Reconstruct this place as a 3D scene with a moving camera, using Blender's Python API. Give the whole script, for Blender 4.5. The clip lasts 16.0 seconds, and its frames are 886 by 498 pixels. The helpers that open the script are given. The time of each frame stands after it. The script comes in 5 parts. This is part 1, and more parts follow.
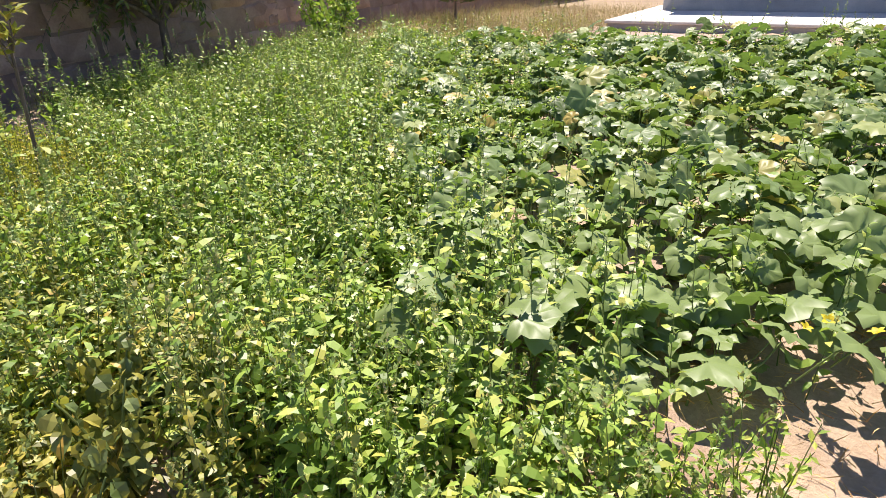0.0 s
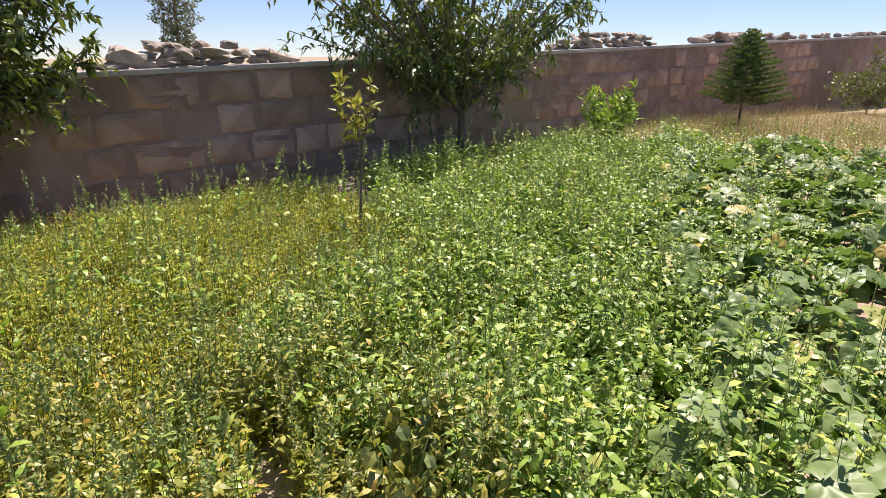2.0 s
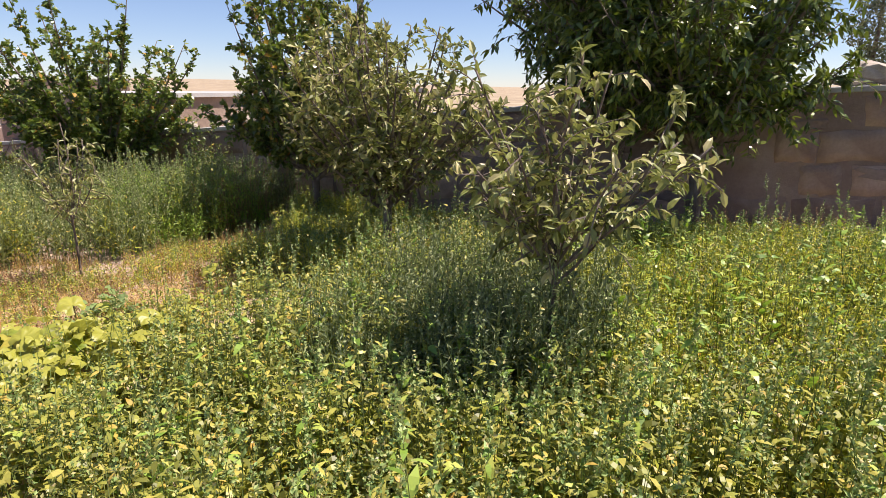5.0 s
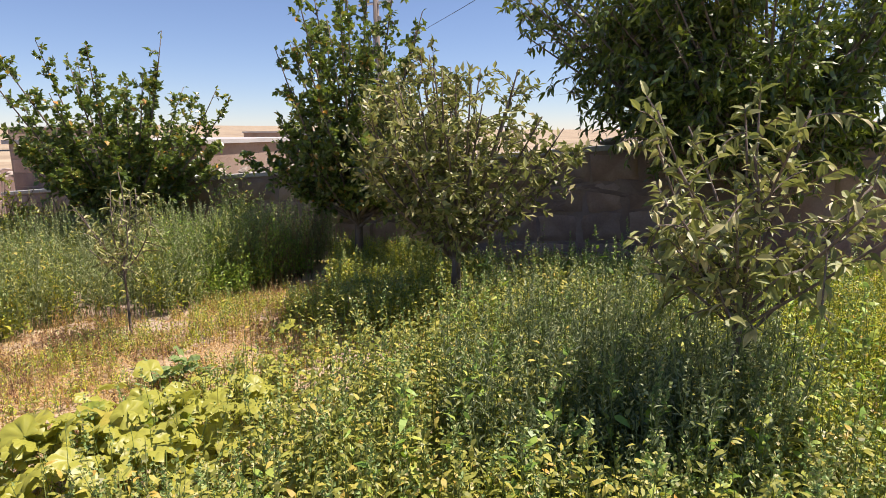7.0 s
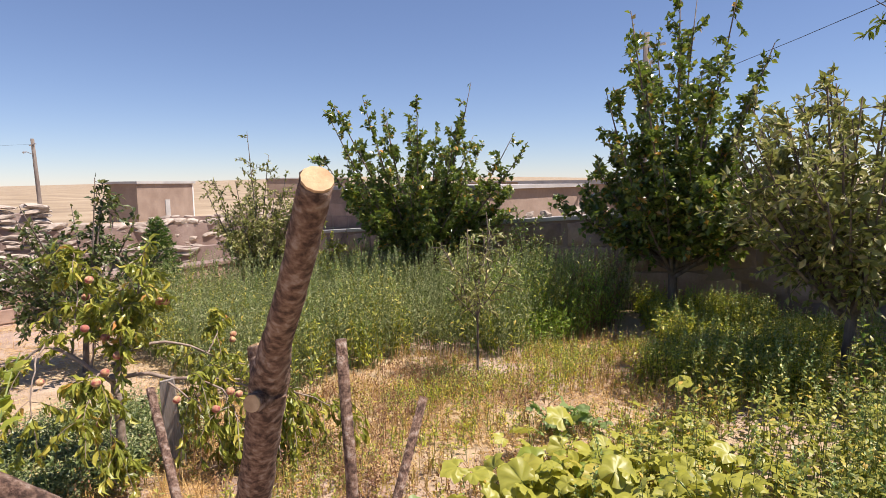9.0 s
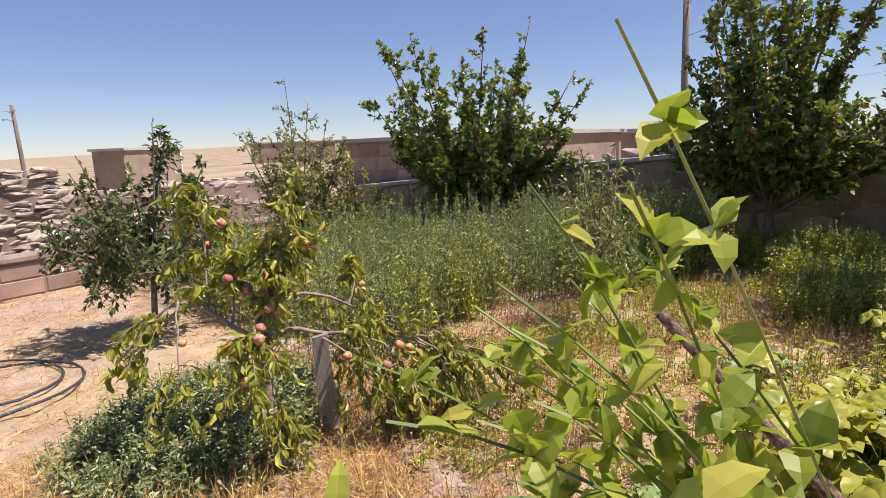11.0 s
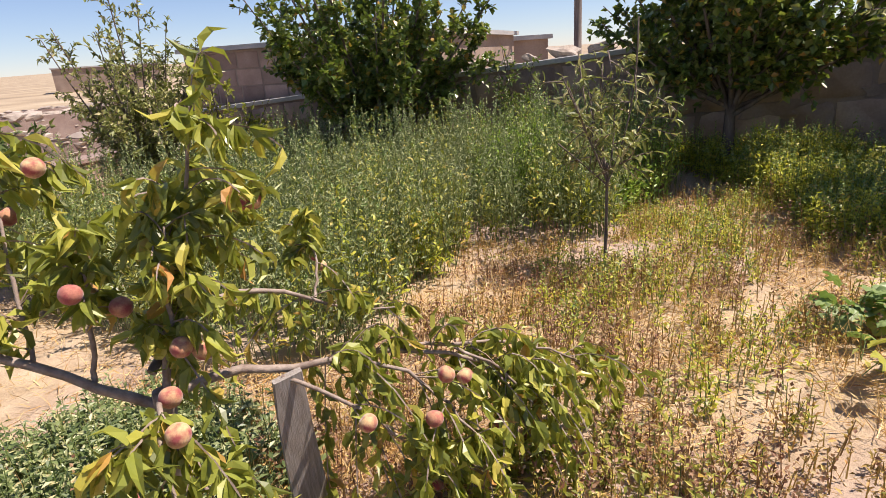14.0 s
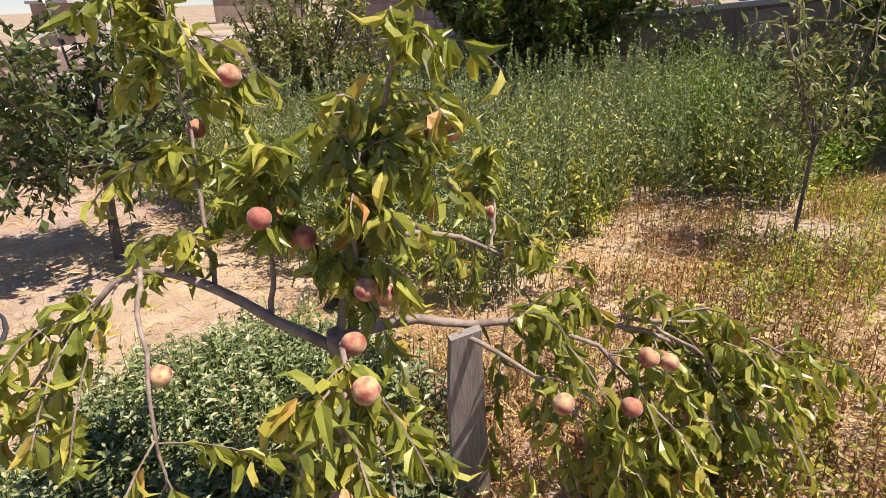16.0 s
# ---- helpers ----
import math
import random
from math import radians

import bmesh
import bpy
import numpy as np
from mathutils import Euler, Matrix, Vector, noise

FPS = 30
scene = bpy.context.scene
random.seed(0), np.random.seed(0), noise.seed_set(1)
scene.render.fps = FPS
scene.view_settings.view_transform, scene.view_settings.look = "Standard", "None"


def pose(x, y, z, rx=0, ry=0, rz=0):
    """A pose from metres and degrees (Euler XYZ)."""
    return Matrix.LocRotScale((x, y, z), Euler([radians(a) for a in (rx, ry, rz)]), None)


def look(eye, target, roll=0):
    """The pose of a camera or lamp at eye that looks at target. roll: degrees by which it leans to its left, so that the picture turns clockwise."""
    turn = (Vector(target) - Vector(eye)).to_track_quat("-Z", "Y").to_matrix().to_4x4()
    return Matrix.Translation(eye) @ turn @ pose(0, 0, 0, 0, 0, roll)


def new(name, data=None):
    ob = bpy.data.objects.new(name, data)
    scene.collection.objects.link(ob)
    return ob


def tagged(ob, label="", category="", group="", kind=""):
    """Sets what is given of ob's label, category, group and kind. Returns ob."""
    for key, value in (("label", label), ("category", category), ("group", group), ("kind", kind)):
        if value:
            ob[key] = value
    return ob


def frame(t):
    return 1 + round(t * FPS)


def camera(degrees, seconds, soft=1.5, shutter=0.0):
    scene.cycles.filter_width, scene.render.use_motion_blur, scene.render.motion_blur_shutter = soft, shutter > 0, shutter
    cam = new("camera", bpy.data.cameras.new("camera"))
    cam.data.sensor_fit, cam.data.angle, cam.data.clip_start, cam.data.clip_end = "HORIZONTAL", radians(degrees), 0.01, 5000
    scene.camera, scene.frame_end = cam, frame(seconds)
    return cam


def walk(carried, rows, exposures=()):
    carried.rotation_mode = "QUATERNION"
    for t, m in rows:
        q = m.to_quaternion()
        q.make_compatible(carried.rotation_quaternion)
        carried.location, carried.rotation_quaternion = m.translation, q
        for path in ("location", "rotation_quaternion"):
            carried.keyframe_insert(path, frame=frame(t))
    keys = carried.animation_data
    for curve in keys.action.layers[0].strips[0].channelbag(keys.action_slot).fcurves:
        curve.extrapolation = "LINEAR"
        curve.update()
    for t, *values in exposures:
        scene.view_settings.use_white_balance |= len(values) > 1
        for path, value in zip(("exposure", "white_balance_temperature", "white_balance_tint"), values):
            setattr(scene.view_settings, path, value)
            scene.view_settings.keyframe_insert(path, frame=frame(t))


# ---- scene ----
cam = camera(74.0, 16.0, soft=0.7)
PATH = [
    (0, (0.032, 0.046, 1.468), (-0.854, 1.625, 0.619), -0.9),
    (0.5, (-0.043, -0.101, 1.452), (-1.136, 1.308, 0.546), -1.4),
    (1, (-0.079, -0.204, 1.487), (-1.35, 1.032, 0.561), -2.1),
    (1.5, (-0.117, -0.214, 1.563), (-1.524, 0.951, 0.747), -0.8),
    (2, (-0.08, -0.204, 1.625), (-1.607, 0.942, 1.029), 0.6),
    (2.5, (-0.113, -0.305, 1.62), (-1.774, 0.725, 1.191), 1.4),
    (3, (-0.181, -0.463, 1.571), (-2.043, 0.162, 1.192), 1.1),
    (3.5, (-0.317, -0.457, 1.587), (-2.26, -0.186, 1.198), 0.9),
    (4, (-0.323, -0.508, 1.596), (-2.277, -0.608, 1.183), 0.3),
    (4.5, (-0.212, -0.793, 1.546), (-2.114, -1.218, 1.098), 1.2),
    (5, (-0.112, -1.072, 1.482), (-1.925, -1.732, 0.953), 0.3),
    (7.5, (-0.086, -2.453, 1.496), (-1.948, -3.093, 1.147), -1.0),
    (8, (-0.008, -2.93, 1.523), (-1.816, -3.752, 1.282), 0.4),
    (8.5, (0.252, -3.127, 1.499), (-1.413, -4.213, 1.277), -0.5),
    (9, (0.346, -3.567, 1.415), (-1.239, -4.765, 1.191), -0.6),
    (9.5, (0.495, -3.868, 1.408), (-1.046, -5.117, 1.155), -1.8),
    (10, (0.715, -4.148, 1.368), (-0.822, -5.396, 1.082), -2.4),
    (12.5, (0.355, -5.968, 0.978), (-1.37, -6.837, 0.46), -1.5),
    (13, (0.124, -6.205, 0.986), (-1.623, -6.979, 0.396), -2.1),
    (13.5, (-0.222, -6.294, 0.988), (-1.991, -6.993, 0.371), -3.6),
    (14, (-0.322, -6.367, 0.992), (-2.089, -7.063, 0.364), -3.8),
    (14.5, (-0.306, -6.419, 0.983), (-2.033, -7.183, 0.323), -3.9),
    (15, (-0.255, -6.467, 0.962), (-1.858, -7.431, 0.255), -3.5),
    (15.5, (-0.267, -6.599, 0.919), (-1.797, -7.629, 0.144), -2.1),
    (16, (-0.432, -6.686, 0.922), (-1.969, -7.709, 0.152), -1.8),
]
walk(cam, [(t, look(eye, target, roll)) for t, eye, target, roll in PATH], [(0.0, 0.82, 6750, 17), (1.0, 0.84, 6750, 17), (2.0, 0.66, 6750, 17), (2.5, 0.55, 6800, 17), (3.5, 0.74, 6750, 17), (5.0, 0.71, 6750, 17), (7.5, 0.65, 6750, 17), (8.5, 0.60, 6750, 17), (10.0, 0.49, 6750, 17), (12.5, 0.52, 6750, 17), (14.0, 0.64, 6750, 17), (16.0, 0.59, 6750, 17)])

# ---------- world, sun ----------
SUN_DIR = Vector((-0.447, 0.894, 0.0))
SUN_EL = radians(63)
world = bpy.data.worlds.new("sky")
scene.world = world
world.use_nodes = True
wn = world.node_tree
sky = wn.nodes.new("ShaderNodeTexSky")
sky.sky_type = "NISHITA"
sky.sun_disc = False
sky.sun_elevation = SUN_EL
sky.sun_rotation = math.atan2(SUN_DIR.x, SUN_DIR.y)
sky.altitude = 1500
sky.dust_density = 0.0
sky.ozone_density = 3.0
wn.nodes["Background"].inputs["Strength"].default_value = 0.08
clear = wn.nodes.new("ShaderNodeMix")
clear.data_type, clear.blend_type = "RGBA", "MULTIPLY"
clear.inputs[0].default_value = 1.0
clear.inputs[7].default_value = (0.84, 0.85, 0.92, 1)
wn.links.new(sky.outputs[0], clear.inputs[6])
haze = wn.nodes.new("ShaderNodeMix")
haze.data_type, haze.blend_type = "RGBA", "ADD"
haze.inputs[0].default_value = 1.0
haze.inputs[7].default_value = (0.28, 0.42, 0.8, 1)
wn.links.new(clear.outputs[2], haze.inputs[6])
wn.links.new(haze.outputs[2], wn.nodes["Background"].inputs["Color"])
sun = new("sun", bpy.data.lights.new("sun", "SUN"))
sun.data.energy = 5.0
sun.data.angle = radians(0.53)
sun.data.color = (1.0, 0.95, 0.86)
sun_from = Vector((SUN_DIR.x * math.cos(SUN_EL), SUN_DIR.y * math.cos(SUN_EL), math.sin(SUN_EL)))
sun.matrix_world = look(sun_from * 60, (0, 0, 0))

rng = np.random.default_rng(7)


# ---------- materials ----------
def mat_base(name):
    m = bpy.data.materials.new(name)
    m.use_nodes = True
    nt = m.node_tree
    return m, nt, nt.nodes["Principled BSDF"]


def ramp(nt, source, stops):
    r = nt.nodes.new("ShaderNodeValToRGB")
    while len(r.color_ramp.elements) < len(stops):
        r.color_ramp.elements.new(0.5)
    for e, (p, c) in zip(r.color_ramp.elements, stops):
        e.position, e.color = p, (*c, 1)
    nt.links.new(source, r.inputs[0])
    return r.outputs[0]


def noise_tex(nt, scale, detail=5, coords="Object", rough=0.55, stretch=None):
    tc = nt.nodes.new("ShaderNodeTexCoord")
    n = nt.nodes.new("ShaderNodeTexNoise")
    n.inputs["Scale"].default_value, n.inputs["Detail"].default_value = scale, detail
    n.inputs["Roughness"].default_value = rough
    if stretch:
        mp = nt.nodes.new("ShaderNodeMapping")
        mp.inputs["Scale"].default_value = stretch
        nt.links.new(tc.outputs[coords], mp.inputs[0])
        nt.links.new(mp.outputs[0], n.inputs["Vector"])
    else:
        nt.links.new(tc.outputs[coords], n.inputs["Vector"])
    return n.outputs["Fac"]


def mixc(nt, fac, a, b, mode="MIX"):
    x = nt.nodes.new("ShaderNodeMix")
    x.data_type, x.blend_type = "RGBA", mode
    for sock, v in ((x.inputs[0], fac), (x.inputs[6], a), (x.inputs[7], b)):
        if hasattr(v, "links"):
            nt.links.new(v, sock)
        elif isinstance(v, (int, float)):
            sock.default_value = v
        else:
            sock.default_value = (*v, 1)
    return x.outputs[2]


def bump(nt, bsdf, height, strength, distance):
    b = nt.nodes.new("ShaderNodeBump")
    b.inputs["Strength"].default_value, b.inputs["Distance"].default_value = strength, distance
    nt.links.new(height, b.inputs["Height"])
    nt.links.new(b.outputs[0], bsdf.inputs["Normal"])


def foliage(name, stops, glow=(0.3, 0.4, 0.05), share=0.35, rough=0.5, spec=0.5):
    """Leaf: colour by leaf, blotches, light passing through."""
    m, nt, p = mat_base(name)
    geo = nt.nodes.new("ShaderNodeNewGeometry")
    deep = tuple(0.6 * v for v in stops[0][1])
    col = ramp(nt, geo.outputs["Random Per Island"], [(0, deep), (max(stops[1][0] * 0.4, 0.15), stops[0][1])] + stops[1:])
    spots = noise_tex(nt, 28, 3)
    col = mixc(nt, spots, col, mixc(nt, 0.45, col, (0.9, 0.95, 0.55), "MULTIPLY"))
    patch = noise_tex(nt, 0.9, 2)
    dull = mixc(nt, 0.5, col, (0.75, 0.8, 0.7), "MULTIPLY")
    col = mixc(nt, patch, col, dull)
    nt.links.new(col, p.inputs["Base Color"])
    p.inputs["Roughness"].default_value = rough * 0.85
    p.inputs["Specular IOR Level"].default_value = spec
    tr = nt.nodes.new("ShaderNodeBsdfTranslucent")
    nt.links.new(mixc(nt, 0.6, col, glow), tr.inputs["Color"])
    ms = nt.nodes.new("ShaderNodeMixShader")
    ms.inputs[0].default_value = share * 0.88
    nt.links.new(p.outputs[0], ms.inputs[1])
    nt.links.new(tr.outputs[0], ms.inputs[2])
    nt.links.new(ms.outputs[0], nt.nodes["Material Output"].inputs["Surface"])
    return m


def solid(name, stops, scale=6, rough=0.85, bump_scale=40, bump_strength=0.4, bump_dist=0.01, by_object=False, stretch=None, metal=0.0):
    m, nt, p = mat_base(name)
    f = noise_tex(nt, scale, 6, stretch=stretch)
    col = ramp(nt, f, stops)
    if by_object:
        oi = nt.nodes.new("ShaderNodeObjectInfo")
        tint = ramp(nt, oi.outputs["Random"], [(0, (0.7, 0.68, 0.67)), (0.5, (0.9, 0.87, 0.85)), (0.8, (1.02, 1.0, 0.98)), (1, (1.16, 1.14, 1.12))])
        col = mixc(nt, 1.0, col, tint, "MULTIPLY")
    fine = noise_tex(nt, bump_scale, 8, rough=0.7, stretch=stretch)
    col = mixc(nt, 0.35, col, ramp(nt, fine, [(0.3, (0.6, 0.58, 0.56)), (0.7, (1.15, 1.15, 1.15))]), "MULTIPLY")
    nt.links.new(col, p.inputs["Base Color"])
    p.inputs["Roughness"].default_value = rough
    p.inputs["Metallic"].default_value = metal
    bump(nt, p, fine, bump_strength, bump_dist)
    return m


M_SQUASH = foliage("squash_leaf", [(0, (0.140, 0.212, 0.072)), (0.5, (0.225, 0.303, 0.129)), (0.9, (0.337, 0.380, 0.144)), (1, (0.562, 0.402, 0.115))], (0.25, 0.45, 0.04), 0.28, 0.5, 0.35)
M_SQUASH_YELLOW = foliage("yellowing_squash_leaf", [(0, (0.215, 0.285, 0.043)), (0.5, (0.391, 0.396, 0.072)), (0.9, (0.538, 0.430, 0.086)), (1, (0.391, 0.215, 0.043))], (0.6, 0.6, 0.08), 0.35, 0.5)
M_WEED = foliage("amaranth_leaf", [(0, (0.201, 0.324, 0.053)), (0.6, (0.381, 0.520, 0.106)), (0.93, (0.603, 0.616, 0.149)), (1, (0.597, 0.536, 0.141))], (0.35, 0.55, 0.03), 0.36)
M_WEED_OLIVE = foliage("olive_weed_leaf", [(0, (0.234, 0.234, 0.049)), (0.6, (0.395, 0.386, 0.085)), (0.93, (0.586, 0.491, 0.121)), (1, (0.659, 0.398, 0.097))], (0.45, 0.52, 0.04), 0.34)
M_WEED_YELLOW = foliage("yellow_weed_leaf", [(0, (0.347, 0.391, 0.054)), (0.6, (0.553, 0.556, 0.077)), (0.9, (0.729, 0.633, 0.110)), (1, (0.781, 0.421, 0.124))], (0.55, 0.58, 0.04), 0.4)
M_SAGE = foliage("wormwood_leaf", [(0, (0.19, 0.225, 0.10)), (0.6, (0.34, 0.37, 0.18)), (1, (0.52, 0.51, 0.29))], (0.3, 0.38, 0.12), 0.25, 0.65)
M_WORM = foliage("dark_wormwood_leaf", [(0, (0.131, 0.168, 0.085)), (0.6, (0.232, 0.266, 0.130)), (1, (0.406, 0.420, 0.234))], (0.25, 0.3, 0.1), 0.22, 0.65)
M_DRY = foliage("pale_dry_grass", [(0, (0.30, 0.25, 0.10)), (0.5, (0.48, 0.39, 0.20)), (1, (0.62, 0.52, 0.30))], (0.5, 0.42, 0.18), 0.2, 0.65)
M_SPIKE = foliage("seed_spike", [(0, (0.220, 0.328, 0.101)), (0.7, (0.406, 0.473, 0.186)), (1, (0.575, 0.455, 0.220))], (0.35, 0.4, 0.1), 0.25, 0.7)
M_RED = foliage("reddish_seed_head", [(0, (0.27, 0.12, 0.08)), (0.6, (0.45, 0.25, 0.15)), (1, (0.56, 0.40, 0.22))], (0.4, 0.25, 0.15), 0.25, 0.7)
M_STRAW = foliage("straw", [(0, (0.488, 0.259, 0.097)), (0.5, (0.721, 0.451, 0.194)), (1, (0.901, 0.653, 0.352))], (0.7, 0.5, 0.2), 0.2, 0.6)
M_DARK_LEAF = foliage("dark_fruit_leaf", [(0, (0.058, 0.095, 0.023)), (0.6, (0.131, 0.176, 0.039)), (1, (0.290, 0.324, 0.065))], (0.3, 0.4, 0.03), 0.24, 0.42, 0.6)
M_PEAR_LEAF = foliage("pear_leaf", [(0, (0.087, 0.134, 0.030)), (0.7, (0.189, 0.243, 0.053)), (0.95, (0.347, 0.329, 0.092)), (1, (0.711, 0.304, 0.070))], (0.3, 0.42, 0.04), 0.3, 0.38, 0.7)
M_PLUM_LEAF = foliage("plum_leaf", [(0, (0.06, 0.09, 0.03)), (0.6, (0.12, 0.16, 0.05)), (1, (0.22, 0.22, 0.08))], (0.3, 0.35, 0.05), 0.22, 0.4, 0.6)
M_APPLE_LEAF = foliage("apple_leaf", [(0, (0.180, 0.190, 0.059)), (0.6, (0.325, 0.332, 0.106)), (1, (0.618, 0.510, 0.287))], (0.4, 0.45, 0.1), 0.3, 0.55)
M_PEACH_LEAF = foliage("peach_leaf", [(0, (0.208, 0.229, 0.045)), (0.6, (0.384, 0.395, 0.077)), (0.95, (0.578, 0.484, 0.103)), (1, (0.642, 0.281, 0.103))], (0.5, 0.55, 0.05), 0.34, 0.45)
M_SPROUT_LEAF = foliage("sprout_leaf", [(0, (0.224, 0.268, 0.041)), (0.7, (0.358, 0.385, 0.065)), (1, (0.504, 0.435, 0.097))], (0.5, 0.7, 0.05), 0.42, 0.45)
M_HERB = foliage("herb_leaf", [(0, (0.116, 0.159, 0.061)), (0.6, (0.249, 0.290, 0.122)), (0.95, (0.499, 0.484, 0.272)), (1, (0.747, 0.581, 0.340))], (0.3, 0.4, 0.1), 0.25, 0.5)
M_STUBBLE = foliage("olive_brown_stubble", [(0, (0.336, 0.200, 0.068)), (0.5, (0.538, 0.360, 0.117)), (0.85, (0.650, 0.480, 0.162)), (1, (0.627, 0.300, 0.126))], (0.4, 0.35, 0.1), 0.2, 0.65)
M_YELLOW_TIP = foliage("yellow_sapling_leaf", [(0, (0.32, 0.34, 0.06)), (0.6, (0.46, 0.42, 0.08)), (1, (0.55, 0.40, 0.10))], (0.6, 0.6, 0.08), 0.4, 0.5)
M_POPLAR = foliage("poplar_leaf", [(0, (0.10, 0.12, 0.07)), (0.6, (0.17, 0.19, 0.11)), (1, (0.28, 0.27, 0.17))], (0.25, 0.28, 0.1), 0.25, 0.6)
M_FIR = foliage("fir_needles", [(0, (0.08, 0.15, 0.05)), (0.7, (0.16, 0.25, 0.06)), (1, (0.28, 0.34, 0.09))], (0.25, 0.35, 0.05), 0.2, 0.6)
M_WILTED = foliage("wilted_leaf", [(0, (0.16, 0.22, 0.07)), (0.84, (0.28, 0.34, 0.15)), (0.95, (0.5, 0.42, 0.08)), (1, (0.5, 0.28, 0.06))], (0.5, 0.45, 0.06), 0.3, 0.5)
M_FLOWER = foliage("squash_flower", [(0, (0.8, 0.6, 0.03)), (1, (0.9, 0.75, 0.06))], (0.9, 0.75, 0.05), 0.3, 0.6)
M_STEM = foliage("green_stem", [(0, (0.16, 0.22, 0.06)), (1, (0.30, 0.32, 0.12))], (0.3, 0.4, 0.1), 0.1, 0.6)
M_BARK = solid("grey_brown_bark", [(0.3, (0.10, 0.07, 0.055)), (0.6, (0.22, 0.17, 0.14)), (0.8, (0.34, 0.29, 0.25))], 14, 0.9, 70, 0.9, 0.01, stretch=(1, 1, 0.3))
M_CUT_BARK = solid("scaly_red_brown_bark", [(0.38, (0.10, 0.055, 0.04)), (0.48, (0.24, 0.14, 0.098)), (0.56, (0.36, 0.23, 0.165)), (0.66, (0.52, 0.40, 0.33))], 75, 0.85, 190, 1.0, 0.012)
M_PALE_BARK = solid("pale_peach_bark", [(0.3, (0.18, 0.12, 0.09)), (0.6, (0.36, 0.28, 0.225)), (0.8, (0.50, 0.42, 0.35))], 24, 0.75, 90, 0.7, 0.004)
M_CUT_WOOD = solid("sawn_wood", [(0.3, (0.46, 0.28, 0.14)), (0.7, (0.68, 0.48, 0.28))], 50, 0.8, 120, 0.4, 0.003)
M_PLANK = solid("weathered_grey_plank", [(0.3, (0.24, 0.20, 0.17)), (0.7, (0.42, 0.37, 0.33))], 22, 0.9, 60, 0.6, 0.004, stretch=(6, 6, 0.5))
def peach_skin():
    """Each fruit between ripe yellow and deep red, with a blush over it and a downy bloom."""
    m, nt, p = mat_base("downy_peach_skin")
    oi = nt.nodes.new("ShaderNodeObjectInfo")
    ground = ramp(nt, oi.outputs["Random"], [(0, (0.42, 0.14, 0.11)), (0.4, (0.60, 0.34, 0.18)), (0.75, (0.66, 0.47, 0.24)), (1, (0.50, 0.20, 0.14))])
    blush = ramp(nt, noise_tex(nt, 1.6, 4), [(0.42, (0, 0, 0)), (0.62, (1, 1, 1))])
    col = mixc(nt, blush, ground, (0.36, 0.085, 0.08))
    speck = ramp(nt, noise_tex(nt, 14, 5), [(0.35, (0.75, 0.7, 0.68)), (0.65, (1.08, 1.08, 1.05))])
    nt.links.new(mixc(nt, 0.7, col, speck, "MULTIPLY"), p.inputs["Base Color"])
    p.inputs["Roughness"].default_value = 0.8
    p.inputs["Specular IOR Level"].default_value = 0.25
    p.inputs["Sheen Weight"].default_value = 0.25
    return m


M_PEACH = peach_skin()
M_BLOCK = solid("pink_tuff_block", [(0.25, (0.30, 0.20, 0.165)), (0.5, (0.43, 0.30, 0.24)), (0.75, (0.55, 0.415, 0.34))], 2.2, 0.92, 34, 0.6, 0.012, by_object=True)
M_MORTAR = solid("smeared_mortar", [(0.25, (0.21, 0.14, 0.112)), (0.5, (0.29, 0.205, 0.172)), (0.75, (0.40, 0.305, 0.262))], 1.7, 0.95, 26, 0.8, 0.015)
M_CONCRETE = solid("grey_concrete", [(0.3, (0.36, 0.34, 0.33)), (0.7, (0.52, 0.5, 0.48))], 1.5, 0.9, 30, 0.4, 0.006)
M_SLAB = solid("pale_concrete_slab", [(0.3, (0.58, 0.56, 0.53)), (0.7, (0.74, 0.71, 0.67))], 1.2, 0.85, 30, 0.3, 0.005)
M_STONE = solid("field_stone", [(0.3, (0.32, 0.26, 0.22)), (0.55, (0.46, 0.39, 0.33)), (0.8, (0.58, 0.52, 0.46))], 5, 0.92, 30, 0.8, 0.015, by_object=True)
M_HOUSE = solid("mud_brick_render", [(0.3, (0.25, 0.175, 0.135)), (0.7, (0.38, 0.285, 0.225))], 0.8, 0.95, 12, 0.6, 0.02)
M_FIELD = solid("dry_field", [(0.3, (0.24, 0.175, 0.115)), (0.5, (0.36, 0.27, 0.175)), (0.7, (0.46, 0.36, 0.245))], 0.12, 0.95, 3, 0.8, 0.05)
# white that stands for sunlight on the far house's corner
M_LIT_EDGE = solid("sunlit_edge_white", [(0.3, (0.7, 0.68, 0.65)), (0.7, (0.82, 0.8, 0.78))], 2, 0.8, 30, 0.3, 0.004)
M_POLE = solid("weathered_pole_wood", [(0.3, (0.14, 0.11, 0.09)), (0.7, (0.28, 0.23, 0.2))], 8, 0.9, 40, 0.5, 0.005, stretch=(4, 4, 0.4))
M_CABLE = solid("black_cable", [(0, (0.03, 0.03, 0.035)), (1, (0.06, 0.06, 0.065))], 5, 0.6, 50, 0.1, 0.001)
M_METAL = solid("galvanised_metal", [(0.3, (0.45, 0.46, 0.48)), (0.7, (0.6, 0.6, 0.62))], 5, 0.45, 50, 0.1, 0.001, metal=0.8)


